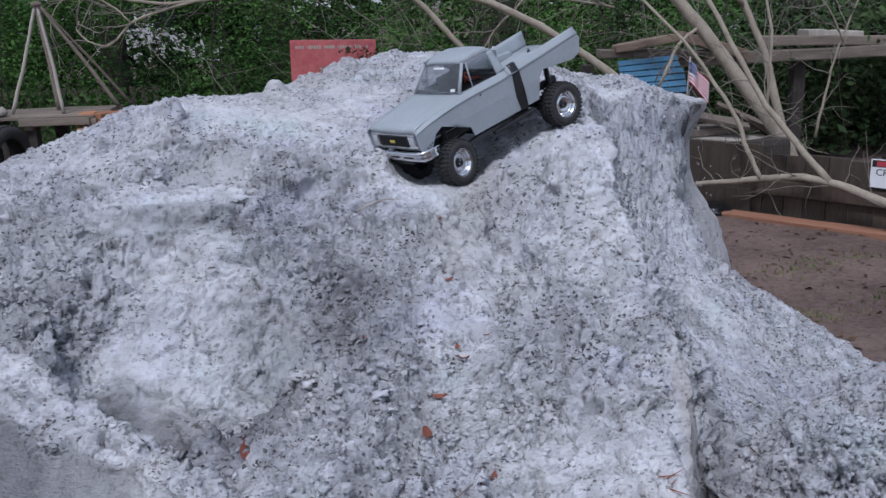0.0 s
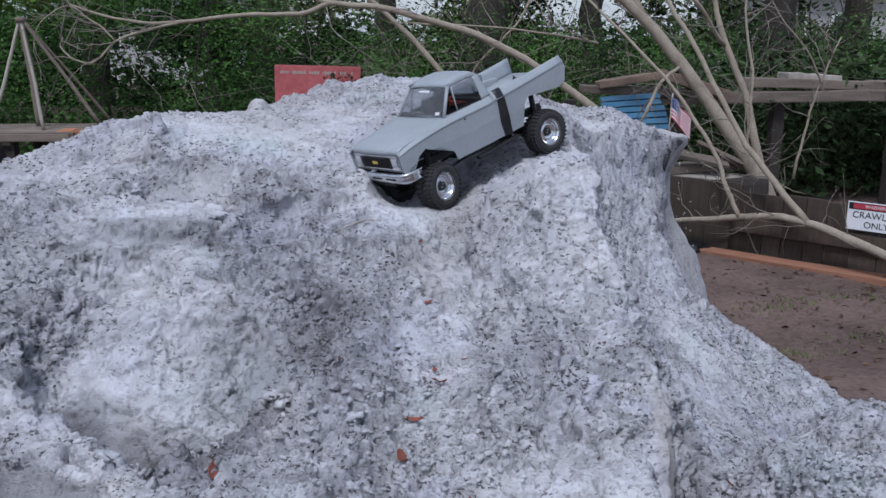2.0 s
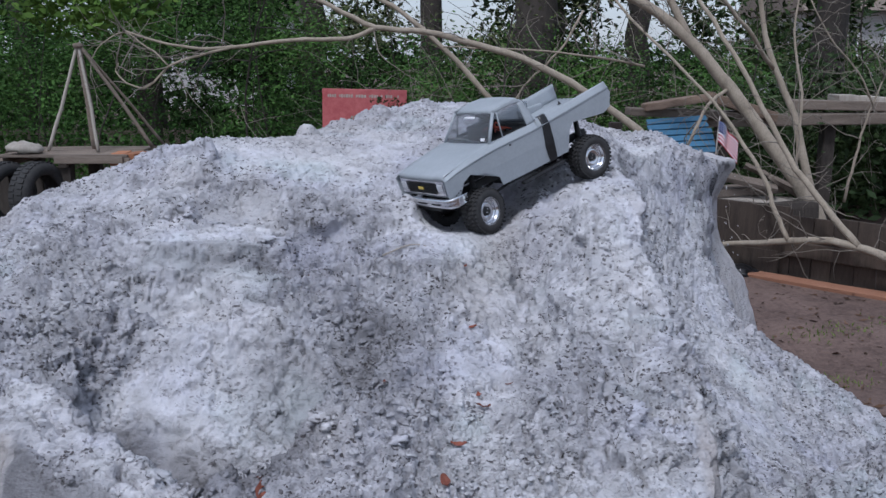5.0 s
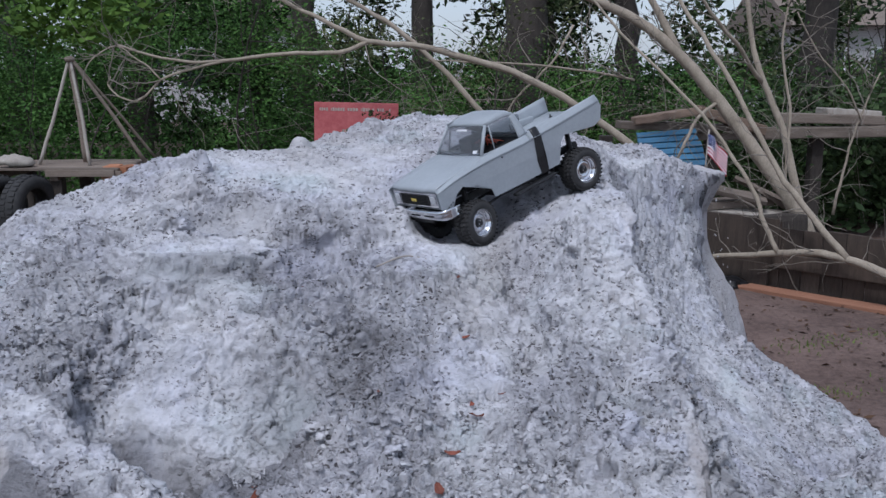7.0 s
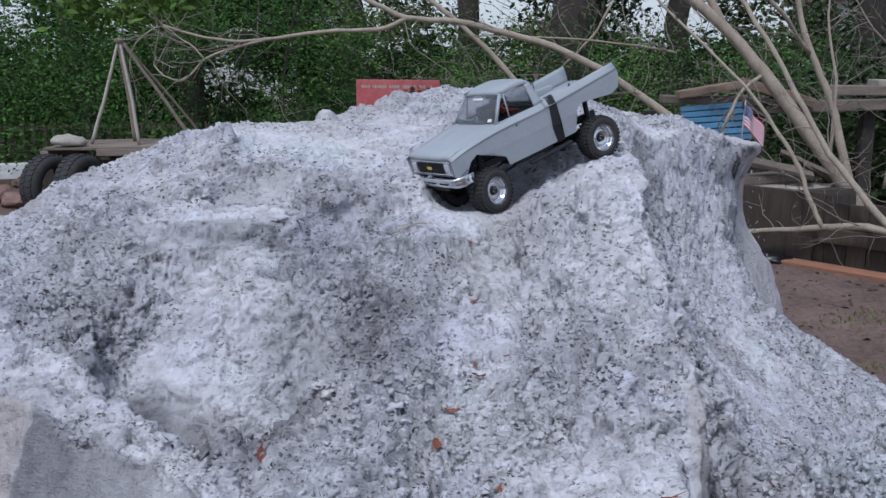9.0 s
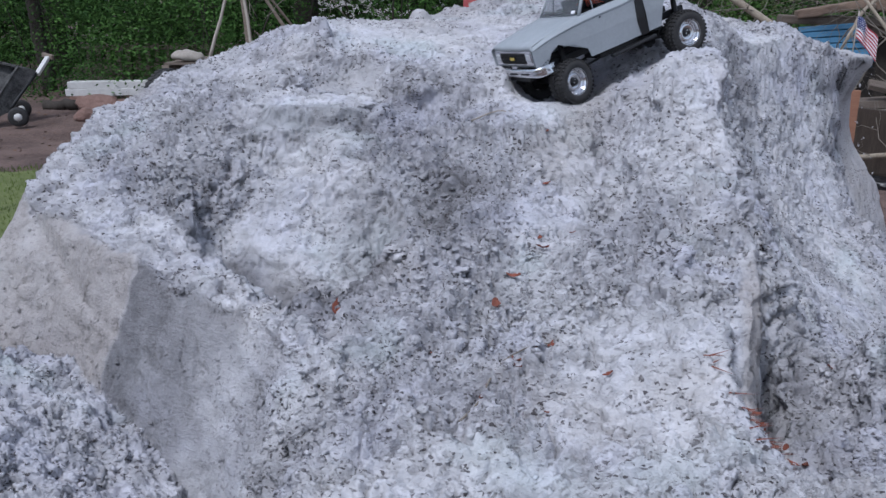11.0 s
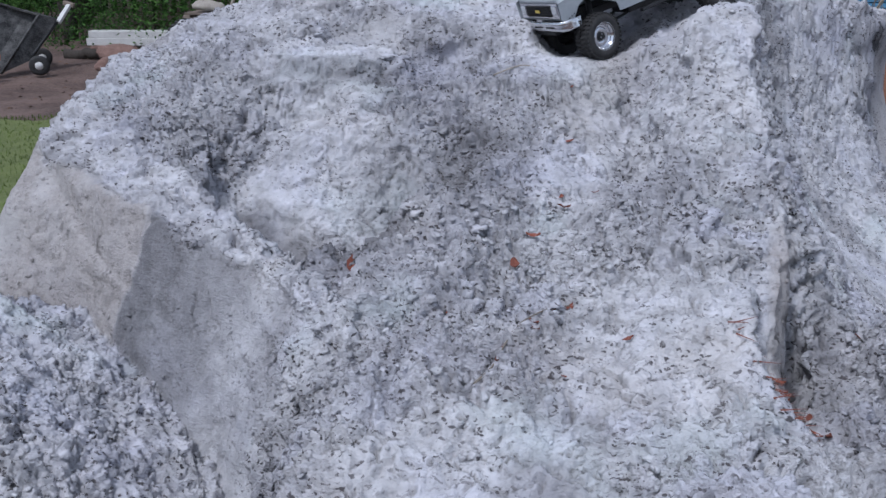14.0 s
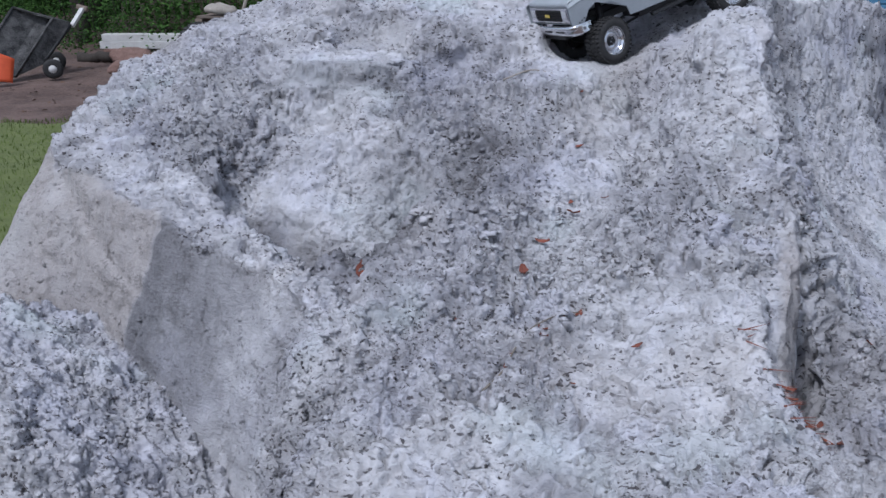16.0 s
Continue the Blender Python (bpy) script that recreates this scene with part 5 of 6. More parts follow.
def build_fallen_tree():
    t = empty("fallen_tree", Matrix.Identity(4), "bare pale fallen tree with many crooked grey branches", "tree")
    lines = []

    def limb(name, pts, r0, r1, seed, jitter=0.01):
        lines.append(np.asarray(curve_points(pts, 4)))
        return tube(name, pts, 0.78 * r0, 0.78 * r1, M_bark, t, 12, 4, jitter * 0.5, seed)

    limb("trunk", [(2.56, 5.86, -0.05), (2.48, 5.88, 0.29), (2.16, 5.97, 0.76), (1.9, 6.04, 1.11), (1.65, 6.1, 1.40), (1.37, 6.15, 1.63), (1.03, 6.18, 1.79), (0.5, 6.2, 2.0)], 0.070, 0.030, 1)
    limb("trunk", [(2.6, 6.05, -0.05), (2.54, 6.08, 0.32), (2.45, 6.16, 0.72), (2.41, 6.2, 0.91), (2.27, 6.27, 1.25), (2.19, 6.33, 1.56), (2.1, 6.35, 2.2)], 0.046, 0.018, 2)
    limb("limb", [(1.65, 6.1, 1.40), (1.52, 6.16, 1.66), (1.42, 6.18, 1.85), (1.3, 6.2, 2.3)], 0.036, 0.024, 3)
    limb("limb", [(2.75, 4.3, 0.10), (2.41, 4.64, 0.24), (2.27, 4.79, 0.29), (2.14, 4.92, 0.30), (2.0, 5.06, 0.27), (1.85, 5.2, 0.23), (1.69, 5.36, 0.19), (1.5, 5.5, 0.15)], 0.034, 0.016, 4, 0.012)
    limb("limb", [(2.27, 4.79, 0.29), (2.13, 4.93, 0.49), (2.0, 5.06, 0.69), (1.84, 5.22, 1.02), (1.70, 5.36, 1.33), (1.5, 5.55, 1.69), (1.4, 5.65, 1.95)], 0.026, 0.013, 5, 0.02)
    limb("limb", [(1.99, 5.06, 0.27), (1.93, 5.12, 0.42), (1.86, 5.2, 0.64), (1.75, 5.31, 0.83), (1.61, 5.45, 1.06), (1.2, 5.86, 1.54), (1.0, 6.0, 1.8)], 0.019, 0.009, 6, 0.02)
    limb("branch", [(1.62, 5.54, 0.55), (1.4, 5.56, 0.71), (0.99, 5.63, 1.03), (0.59, 5.68, 1.26), (0.22, 5.71, 1.38), (-0.1, 5.73, 1.46), (-0.42, 5.73, 1.49), (-0.7, 5.76, 1.62), (-0.95, 5.79, 1.74), (-1.3, 5.8, 1.95)], 0.034, 0.014, 7, 0.02)
    limb("branch", [(-0.42, 5.73, 1.485), (-0.6, 5.72, 1.42), (-0.95, 5.72, 1.41), (-1.3, 5.72, 1.37), (-1.51, 5.72, 1.36), (-1.76, 5.73, 1.40), (-1.99, 5.75, 1.47)], 0.02, 0.008, 8, 0.012)
    limb("branch", [(-1.30, 5.72, 1.37), (-1.55, 5.71, 1.31), (-1.71, 5.7, 1.25), (-1.80, 5.69, 1.16), (-1.87, 5.68, 1.12), (-1.97, 5.68, 1.15), (-2.04, 5.70, 1.22), (-2.02, 5.7, 1.27)], 0.011, 0.005, 9, 0.006)
    limb("branch", [(-1.71, 5.7, 1.25), (-1.78, 5.7, 1.33), (-1.86, 5.71, 1.38), (-1.99, 5.74, 1.46), (-2.14, 5.74, 1.38), (-2.2, 5.74, 1.30)], 0.007, 0.004, 10, 0.006)
    limb("branch", [(0.42, 6.03, 0.93), (0.34, 6.04, 1.01), (0.0, 6.11, 1.37), (-0.26, 6.16, 1.59), (-0.56, 6.2, 1.77), (-0.9, 6.2, 2.0)], 0.026, 0.016, 11, 0.02)
    limb("branch", [(2.28, 6.27, 1.22), (2.0, 6.1, 1.5), (1.75, 6.0, 1.75), (1.6, 5.95, 2.0)], 0.02, 0.010, 12, 0.03)
    limb("branch", [(2.03, 5.14, 0.68), (2.05, 5.2, 1.1), (2.0, 5.25, 1.45), (2.06, 5.3, 1.8)], 0.012, 0.006, 13, 0.02)
    limb("branch", [(1.3, 5.9, 1.25), (0.9, 5.85, 1.32), (0.4, 5.8, 1.36), (0.0, 5.8, 1.37)], 0.010, 0.005, 14, 0.02)
    limb("branch", [(1.9, 6.04, 1.11), (1.72, 5.9, 1.0), (1.60, 5.8, 0.8), (1.5, 5.75, 0.62)], 0.016, 0.010, 15, 0.03)
    limb("branch", [(0.9, 5.95, 1.6), (0.75, 5.9, 1.35), (0.55, 5.9, 1.15), (0.45, 5.9, 1.0)], 0.010, 0.006, 16, 0.02)
    limb("branch", [(3.0, 6.3, 0.95), (2.85, 6.25, 1.2), (2.6, 6.2, 1.45), (2.45, 6.2, 1.7)], 0.009, 0.005, 17, 0.02)
    limb("branch", [(2.85, 6.3, 0.3), (2.9, 6.3, 0.6), (2.97, 6.3, 0.95), (3.1, 6.3, 1.3)], 0.014, 0.006, 18, 0.02)
    verts, faces = twig_sprays(lines, 230, 0.45, 3)
    twigs = linked("twig_tangle", mesh_of("twig_tangle", verts, faces, M_twig, True), t, None, "tangle of thin bare twigs")
    tagged(twigs, kind="stuff")
    return t


build_fallen_tree()


# ---- fence, plank and warning sign ----
def text_mesh(name, words, size, material):
    cu = bpy.data.curves.new(name, "FONT")
    cu.body, cu.size, cu.align_x, cu.align_y, cu.extrude = words, size, "CENTER", "CENTER", 0.0005
    ob = bpy.data.objects.new(name, cu)
    scene.collection.objects.link(ob)
    me = bpy.data.meshes.new_from_object(ob.evaluated_get(bpy.context.evaluated_depsgraph_get()))
    bpy.data.objects.remove(ob)
    me.materials.clear()
    me.materials.append(material)
    return me


def build_fence():
    yaw = -45.0
    f = empty("board_fence", pose(1.62, 5.62, 0, 0, 0, yaw), "low dark weathered fence of upright boards with rail", "fence")
    rng = random.Random(3)
    x = 0.0
    k = 0
    while x < 2.6:
        w = rng.uniform(0.10, 0.145)
        tall = (0.44 if x < 0.60 else 0.415) + rng.uniform(-0.008, 0.008)
        linked("board", box_mesh("board", (w - 0.004, 0.018, tall), M_fence, 0.003, 0.003, 3, k), f, pose(x + w / 2, rng.uniform(-0.003, 0.003), tall / 2 - 0.01, 0, rng.uniform(-0.5, 0.5), 0))
        x += w
        k += 1
    linked("rail", box_mesh("rail", (0.62, 0.022, 0.30), M_fence, 0.004, 0.004, 4, 77), f, pose(0.30, -0.022, 0.30), "wide dark plank")
    linked("rail", box_mesh("rail", (1.6, 0.03, 0.085), M_fence, 0.004, 0.004, 4, 78), f, pose(1.4, -0.026, 0.205))
    linked("rail", box_mesh("rail", (0.56, 0.02, 0.16), M_fence, 0.004, 0.004, 4, 79), f, pose(0.28, -0.03, 0.10))
    return f


build_fence()
p = tagged(linked("ground_plank", box_mesh("ground_plank", (2.0, 0.10, 0.045), M_plank, 0.004, 0.006, 8, 5), None, pose(2.47, 4.66, 0.022, 6, 0.3, -42)), "long orange-brown plank lying on the dirt", "plank")
tagged(linked("black_pipe_end", box_mesh("black_pipe_end", (0.16, 0.09, 0.07), M_black, 0.02), None, pose(1.70, 5.32, 0.05, 0, 0, -30)), "small black plastic box end by the plank", "plastic box")


def build_warning_sign():
    c = Vector((1.62, 5.62, 0)) + Matrix.Rotation(radians(-45), 3, "Z") @ Vector((1.385, -0.052, 0.352))
    s = empty("warning_sign", Matrix.Translation(c) @ pose(0, 0, 0, 90, 0, -45), "white warning sign with red header on fence", "sign")
    linked("plate", box_mesh("plate", (0.31, 0.155, 0.004), M_white, 0.0015), s)
    linked("header", box_mesh("header", (0.296, 0.036, 0.002), M_black), s, pose(0, 0.054, 0.003))
    linked("header_oval", box_mesh("header_oval", (0.25, 0.028, 0.002), M_flag_red, 0.0009), s, pose(0.0, 0.054, 0.0046))
    linked("header_words", text_mesh("header_words", "WARNING", 0.026, M_white), s, pose(0, 0.054, 0.0062))
    linked("words", text_mesh("words", "CRAWLERS", 0.050, M_black), s, pose(0, 0.006, 0.0035))
    linked("words", text_mesh("words", "ONLY", 0.048, M_black), s, pose(0, -0.046, 0.0035))


build_warning_sign()


# ---- red board behind the mound ----
def build_red_sign():
    s = empty("red_sign", pose(-0.575, 6.63, 0.0), "faded red board with pale worn lettering on posts", "sign")
    linked("board", box_mesh("board", (0.615, 0.02, 0.44), M_sign_red, 0.004), s, pose(0, 0, 0.86, 0, 1.2, 0))
    rng = random.Random(8)
    for start, end, z, h in ((-0.265, 0.25, 1.03, 0.026), (-0.10, 0.14, 0.87, 0.034)):
        x = start
        while x < end:
            for _ in range(rng.randint(3, 7)):
                w = rng.uniform(0.009, 0.016)
                if x < end and rng.random() < 0.85:
                    linked("pale_bar", box_mesh("pale_bar", (w, 0.002, h * rng.uniform(0.7, 1.0)), M_pale_wood), s, pose(x + w / 2, -0.0115, z - 0.02 * x))
                x += w + 0.005
            x += 0.018
    for px in (-0.24, 0.24):
        linked("post", box_mesh("post", (0.05, 0.04, 0.75), M_grey_wood, 0.004), s, pose(px, 0.03, 0.36))


build_red_sign()


# ---- platform with tripod, tyres, bricks ----
def build_platform():
    p = empty("pallet_table", pose(-2.78, 6.88, 0), "weathered grey pallet platform raised on dark posts", "pallet")
    for k in range(7):
        linked("slat", box_mesh("slat", (0.95, 0.085, 0.02), M_grey_wood, 0.003, 0.004, 4, k), p, pose(0, -0.30 + 0.10 * k, 0.60, 0, _rng.uniform(-0.6, 0.6), _rng.uniform(-1, 1)))
    for x in (-0.46, 0, 0.46):
        linked("bearer", box_mesh("bearer", (0.06, 0.70, 0.07), M_grey_wood, 0.004), p, pose(x, 0, 0.553))
        for y in (-0.28, 0.28):
            linked("leg", box_mesh("leg", (0.09, 0.09, 0.54), M_dark_bark, 0.006), p, pose(x, y, 0.26))
    linked("side_board", box_mesh("side_board", (0.5, 0.03, 0.05), M_grey_wood, 0.004), p, pose(0.2, -0.36, 0.575))


build_platform()


def build_tripod():
    t = empty("wooden_tripod", pose(-2.73, 6.9, 0.612), "tall tripod of weathered wooden poles on pallet platform", "tripod")
    top = (-0.02, 0.02, 0.80)
    for foot, r, m in (((0.02, 0.10, 0), 0.030, M_grey_wood), ((-0.26, -0.1, 0.0), 0.015, M_pale_wood), ((0.14, -0.16, 0.0), 0.014, M_pale_wood), ((0.50, 0.0, 0.02), 0.016, M_grey_wood), ((0.46, 0.42, 0.0), 0.012, M_grey_wood)):
        linked("pole", mesh_of("pole", *tube_arrays(curve_points([foot, tuple((np.array(foot) + top) / 2 + (0.008, 0, 0)), top], 5, 0.004), np.linspace(r, r * 0.8, 11), 8, 0.1), m, True), t)
    linked("lashing", lathe("lashing", [(0.02, -0.02), (0.036, -0.015), (0.036, 0.015), (0.02, 0.02)], M_grey_wood, 14), t, pose(-0.02, 0.02, 0.78, 90, 0, 0))


build_tripod()
bm = bmesh.new()
bmesh.ops.create_icosphere(bm, subdivisions=3, radius=1)
for v in bm.verts:
    v.co = Vector((v.co.x * 0.13, v.co.y * 0.09, max(-0.02, v.co.z * 0.055))) + 0.02 * noise.noise_vector(v.co * 2.3)
tagged(linked("cloth_sack", from_bm("cloth_sack", bm, M_pale_wood, True), None, pose(-3.08, 6.62, 0.645, 0, 4, 15)), "crumpled pale sack on the pallet platform", "sack")


def build_tyre(m, label):
    prof = [(0.19, -0.07), (0.20, -0.095), (0.25, -0.105), (0.29, -0.09), (0.305, -0.06), (0.31, 0), (0.305, 0.06), (0.29, 0.09), (0.25, 0.105), (0.20, 0.095), (0.19, 0.07), (0.205, 0.06), (0.27, 0.06), (0.28, 0), (0.27, -0.06), (0.205, -0.06), (0.19, -0.07)]
    bm = bmesh.new()
    bm.from_mesh(lathe("old_tyre", prof, M_tyre, 44))
    for k in range(36):
        a = 2 * math.pi * k / 36
        for s in (-1, 1):
            bmesh.ops.create_cube(bm, size=1, matrix=Matrix.Rotation(-a - 0.04 * s, 4, "Y") @ Matrix.Translation((0.308, s * 0.04, 0)) @ Matrix.Diagonal((0.014, 0.055, 0.034, 1)))
    return tagged(linked("old_tyre", from_bm("old_tyre", bm, M_tyre), None, m), label, "tyre", "old tyres")


for m in (pose(-2.92, 6.42, 0.33, 0, 0, 74), pose(-3.16, 6.42, 0.33, 0, 0, 70)):
    m = m @ Matrix.Scale(0.78, 4)
    build_tyre(m, "worn black tyre standing below the pallet platform")
for k in range(12):
    row, col = divmod(k, 4)
    tagged(linked("paving_brick", box_mesh("paving_brick", (0.20, 0.10, 0.045), M_brick, 0.005, 0.003, 2, k), None, pose(-2.38 + 0.11 * col + _rng.uniform(-0.02, 0.02), 6.62 + 0.03 * row + _rng.uniform(-0.02, 0.02), 0.50 + 0.047 * row, 0, 0, _rng.uniform(55, 110))), "orange clay paver in a loose stack", "paver", "stacked pavers")
tagged(linked("paver_stand", box_mesh("paver_stand", (0.62, 0.36, 0.48), M_grey_wood, 0.01, 0.01, 3, 9), None, pose(-2.22, 6.66, 0.235)), "dark weathered wooden crate under the pavers", "crate")


# ---- timber, blue pallet and scrap behind the fallen tree ----
def build_rack():
    r = empty("timber_rack", pose(2.6, 6.75, 0), "long weathered beams laid across dark posts", "timber rack")
    for x, y, z, ln, h, w, turn, m in ((0.62, 0.0, 0.865, 2.6, 0.085, 0.16, -1, M_grey_wood), (0.75, 0.04, 0.945, 1.5, 0.07, 0.14, 1.5, M_grey_wood), (0.55, 0.1, 1.0, 0.42, 0.05, 0.2, 3, M_pale_wood), (-0.78, -0.02, 0.90, 0.9, 0.06, 0.22, 2, M_grey_wood), (-0.88, -0.10, 0.985, 0.50, 0.055, 0.2, -9, M_brown_wood), (-0.42, -0.10, 0.955, 0.52, 0.075, 0.2, 17, M_brown_wood), (1.6, 0.1, 0.95, 1.2, 0.06, 0.12, 0, M_grey_wood)):
        linked("beam", box_mesh("beam", (ln, w, h), m, 0.01, 0.012, 8, int(x * 50 + 60)), r, pose(x, y, z, 0, turn, _rng.uniform(-3, 3)))
    for x in (-1.3, -0.5, 0.3, 1.25, 1.8):
        linked("post", box_mesh("post", (0.09, 0.10, 0.84), M_dark_bark, 0.008), r, pose(x, 0.05, 0.41))


build_rack()


def build_blue_pallet():
    b = empty("blue_pallet", pose(1.70, 6.42, 0.74, 38, -3, 4), "faded blue painted wooden pallet leaning on the timber", "pallet")
    for k in range(6):
        linked("slat", box_mesh("slat", (0.44, 0.050, 0.014), M_blue, 0.002, 0.003, 3, k), b, pose(_rng.uniform(-0.02, 0.02), -0.16 + 0.064 * k, 0.03, 0, 0, _rng.uniform(-1, 1)))
    for x in (-0.18, 0, 0.18):
        linked("bearer", box_mesh("bearer", (0.03, 0.38, 0.05), M_blue, 0.003), b, pose(x, 0, 0))


build_blue_pallet()
tagged(linked("pallet_prop", box_mesh("pallet_prop", (0.5, 0.3, 0.62), M_dark_bark, 0.03, 0.02, 3, 4), None, pose(1.72, 6.55, 0.30)), "dark rough timber block under the blue pallet", "timber block")
for x, y, z, ln, w, h, rx, ry, rz, m in ((2.08, 5.98, 0.37, 0.55, 0.16, 0.03, 12, 4, -12, M_pale_wood), (2.02, 5.95, 0.50, 0.42, 0.10, 0.03, 20, 12, -5, M_grey_wood), (2.2, 6.0, 0.52, 0.36, 0.12, 0.025, -15, 24, -20, M_grey_wood), (2.3, 6.02, 0.46, 0.3, 0.14, 0.03, 10, 32, 10, M_grey_wood), (1.95, 6.05, 0.42, 0.7, 0.2, 0.05, 0, -3, 8, M_grey_wood)):
    tagged(linked("scrap_board", box_mesh("scrap_board", (ln, w, h), m, 0.003, 0.006, 3, int(ln * 100)), None, pose(x, y, z, rx, ry, rz)), "broken grey scrap board on the wood pile", "board", "scrap boards")
# added dark block, only fills the space behind the fence
tagged(linked("rotten_log", box_mesh("rotten_log", (0.85, 0.35, 0.40), M_dark_bark, 0.05, 0.05, 5, 2), None, pose(2.1, 6.05, 0.18, 0, 0, -8)), "dark filler block added behind the fence", "log")
tagged(linked("upright_plank", box_mesh("upright_plank", (0.09, 0.03, 0.62), M_plank, 0.004, 0.006, 4, 3), None, pose(1.475, 5.02, 0.30, -3, 3, 20)), "short upright brown board stuck in the dirt", "board")


bm = bmesh.new()
bmesh.ops.create_icosphere(bm, subdivisions=4, radius=1)
for v in bm.verts:
    k = 1 + 0.22 * noise.noise(v.co * 2.1) + 0.08 * noise.noise(v.co * 6.0)
    v.co = Vector((v.co.x * 0.17 * k, v.co.y * 0.10 * k, max(-0.035, v.co.z * 0.055 * k)))
tagged(linked("plastic_bag", from_bm("plastic_bag", bm, M_tape, True), None, pose(1.74, 5.30, 0.03, 0, 0, -25)), "crumpled black plastic bag on the dirt beside the plank", "bag")


# ---- wheelbarrow, beams and stones on the lawn's edge ----
def build_wheelbarrow():
    w = empty("garden_cart", pose(-5.2, 7.1, 0.0), "black garden cart tipped up, its tray streaked with mud", "cart")
    a, b, c = np.array((-0.16, 0.07, 0.60)), np.array((0.13, 0.20, 0.50)), np.array((-0.02, -0.22, 0.03))
    top = np.array([a, b, c, a + c - b])
    mid = top.mean(0)
    low = mid + 0.72 * (top - mid) + (0.15, 0.22, 0.01)
    inner_top, inner_low = mid + 0.96 * (top - mid), mid + 0.69 * (top - mid) + (0.135, 0.20, 0.012)
    verts, faces = np.concatenate([top, low, inner_top, inner_low]), [(4, 5, 6, 7), (15, 14, 13, 12)]
    for k in range(4):
        n = (k + 1) % 4
        faces += [(k, n, 4 + n, 4 + k), (8 + n, 8 + k, 12 + k, 12 + n), (k, 8 + k, 8 + n, n)]
    linked("tray", mesh_of("tray", verts, faces, M_dusty), w, None, "black plastic tray with pale dried mud")
    linked("tray_rim", mesh_of("tray_rim", *tube_arrays(np.concatenate([top, top[:1]]), np.full(5, 0.014), 6), M_dusty, True), w)
    for x, y in ((0.25, -0.06), (-0.06, 0.44)):
        wh = linked("wheel", lathe("wheel", [(0.035, -0.03), (0.07, -0.035), (0.085, -0.018), (0.088, 0), (0.085, 0.018), (0.07, 0.035), (0.035, 0.03)], M_tyre, 28), w, pose(x, y, 0.086, 0, 0, 30))
        linked("hub", lathe("hub", [(0.001, -0.034), (0.034, -0.033), (0.04, 0), (0.034, 0.033), (0.001, 0.034)], M_steel, 20), wh)
    tube("axle", [(0.25, -0.06, 0.086), (-0.06, 0.44, 0.086)], 0.012, 0.012, M_black, w, 8, 3)
    tube("frame_bar", [(0.10, 0.05, 0.14), (0.17, 0.24, 0.33), (0.20, 0.36, 0.43)], 0.018, 0.016, M_black, w, 8, 4)
    linked("handle", box_mesh("handle", (0.045, 0.03, 0.24), M_steel, 0.006), w, pose(0.215, 0.45, 0.49, -52, 0, -4))
    linked("handle_grip", box_mesh("handle_grip", (0.11, 0.04, 0.045), M_grey_wood, 0.012), w, pose(0.215, 0.55, 0.57, 0, 15, 0))
    return w


build_wheelbarrow()
bm = bmesh.new()
bmesh.ops.create_grid(bm, x_segments=8, y_segments=8, size=0.16)
for v in bm.verts:
    v.co.z = 0.05 - 2.0 * v.co.x**2
    v.co.y *= 1.0 - 0.9 * max(0, v.co.x)
bmesh.ops.solidify(bm, geom=bm.faces[:], thickness=0.006)
tagged(linked("orange_scoop", from_bm("orange_scoop", bm, M_orange, True), None, pose(-5.22, 6.66, 0.13, 62, 10, 32) @ Matrix.Scale(0.8, 4)), "bright orange plastic scoop leaning against the cart", "scoop")
for x, y, z, ln, m, rz in ((-4.95, 8.80, 0.185, 1.05, M_steel, 12), (-5.0, 8.78, 0.11, 1.0, M_steel, 11)):
    tagged(linked("stacked_beam", box_mesh("stacked_beam", (ln, 0.14, 0.075), m, 0.006), None, pose(x, y, z, 0, 0, rz)), "white painted beam in a low stack", "beam", "stacked beams")
for x in (-5.35, -4.65):
    tagged(linked("stack_block", box_mesh("stack_block", (0.2, 0.2, 0.075), M_rock, 0.02, 0.01, 2, 3), None, pose(x, 8.79 + 0.2 * (x + 5.0), 0.034)), "rough block under the stacked beams", "block", "stack blocks")


def build_rock(x, y, sx, sy, sz, seed, label, material=None):
    bm = bmesh.new()
    bmesh.ops.create_icosphere(bm, subdivisions=3, radius=1)
    off = Vector((seed * 3.1, seed * 1.7, 0))
    for v in bm.verts:
        k = 1 + 0.25 * noise.noise(v.co * 1.3 + off) + 0.12 * noise.noise(v.co * 3.1 + off)
        v.co = Vector((v.co.x * sx * k, v.co.y * sy * k, v.co.z * sz * k))
    return tagged(linked("boulder", from_bm("boulder", bm, material or M_rock, False), None, pose(x, y, sz * 0.75, 0, 0, seed * 40)), label, "boulder", "boulders")


for n, (x, y, sx, sy, sz) in enumerate(((-4.62, 7.85, 0.24, 0.15, 0.11), (-4.30, 7.75, 0.15, 0.13, 0.09), (-4.5, 7.4, 0.13, 0.11, 0.07), (-4.2, 7.3, 0.10, 0.09, 0.06), (-4.0, 7.5, 0.16, 0.13, 0.08))):
    build_rock(x, y, sx, sy, sz, n, "reddish brown boulder on bare soil")
for n, (x, y, s) in enumerate(((-5.3, 9.2, 0.12), (-4.6, 9.25, 0.11))):
    build_rock(x, y, s, s, s * 0.8, n + 7, "pale rounded stone behind the beams", M_pale_wood)
tube_log = tube("dark_log", [(-5.3, 7.95, 0.06), (-5.05, 8.0, 0.07), (-4.75, 8.1, 0.06)], 0.055, 0.045, M_dark_bark, None, 12, 6, 0.03, 5)
tagged(tube_log, "dark charred log lying on the soil", "log")


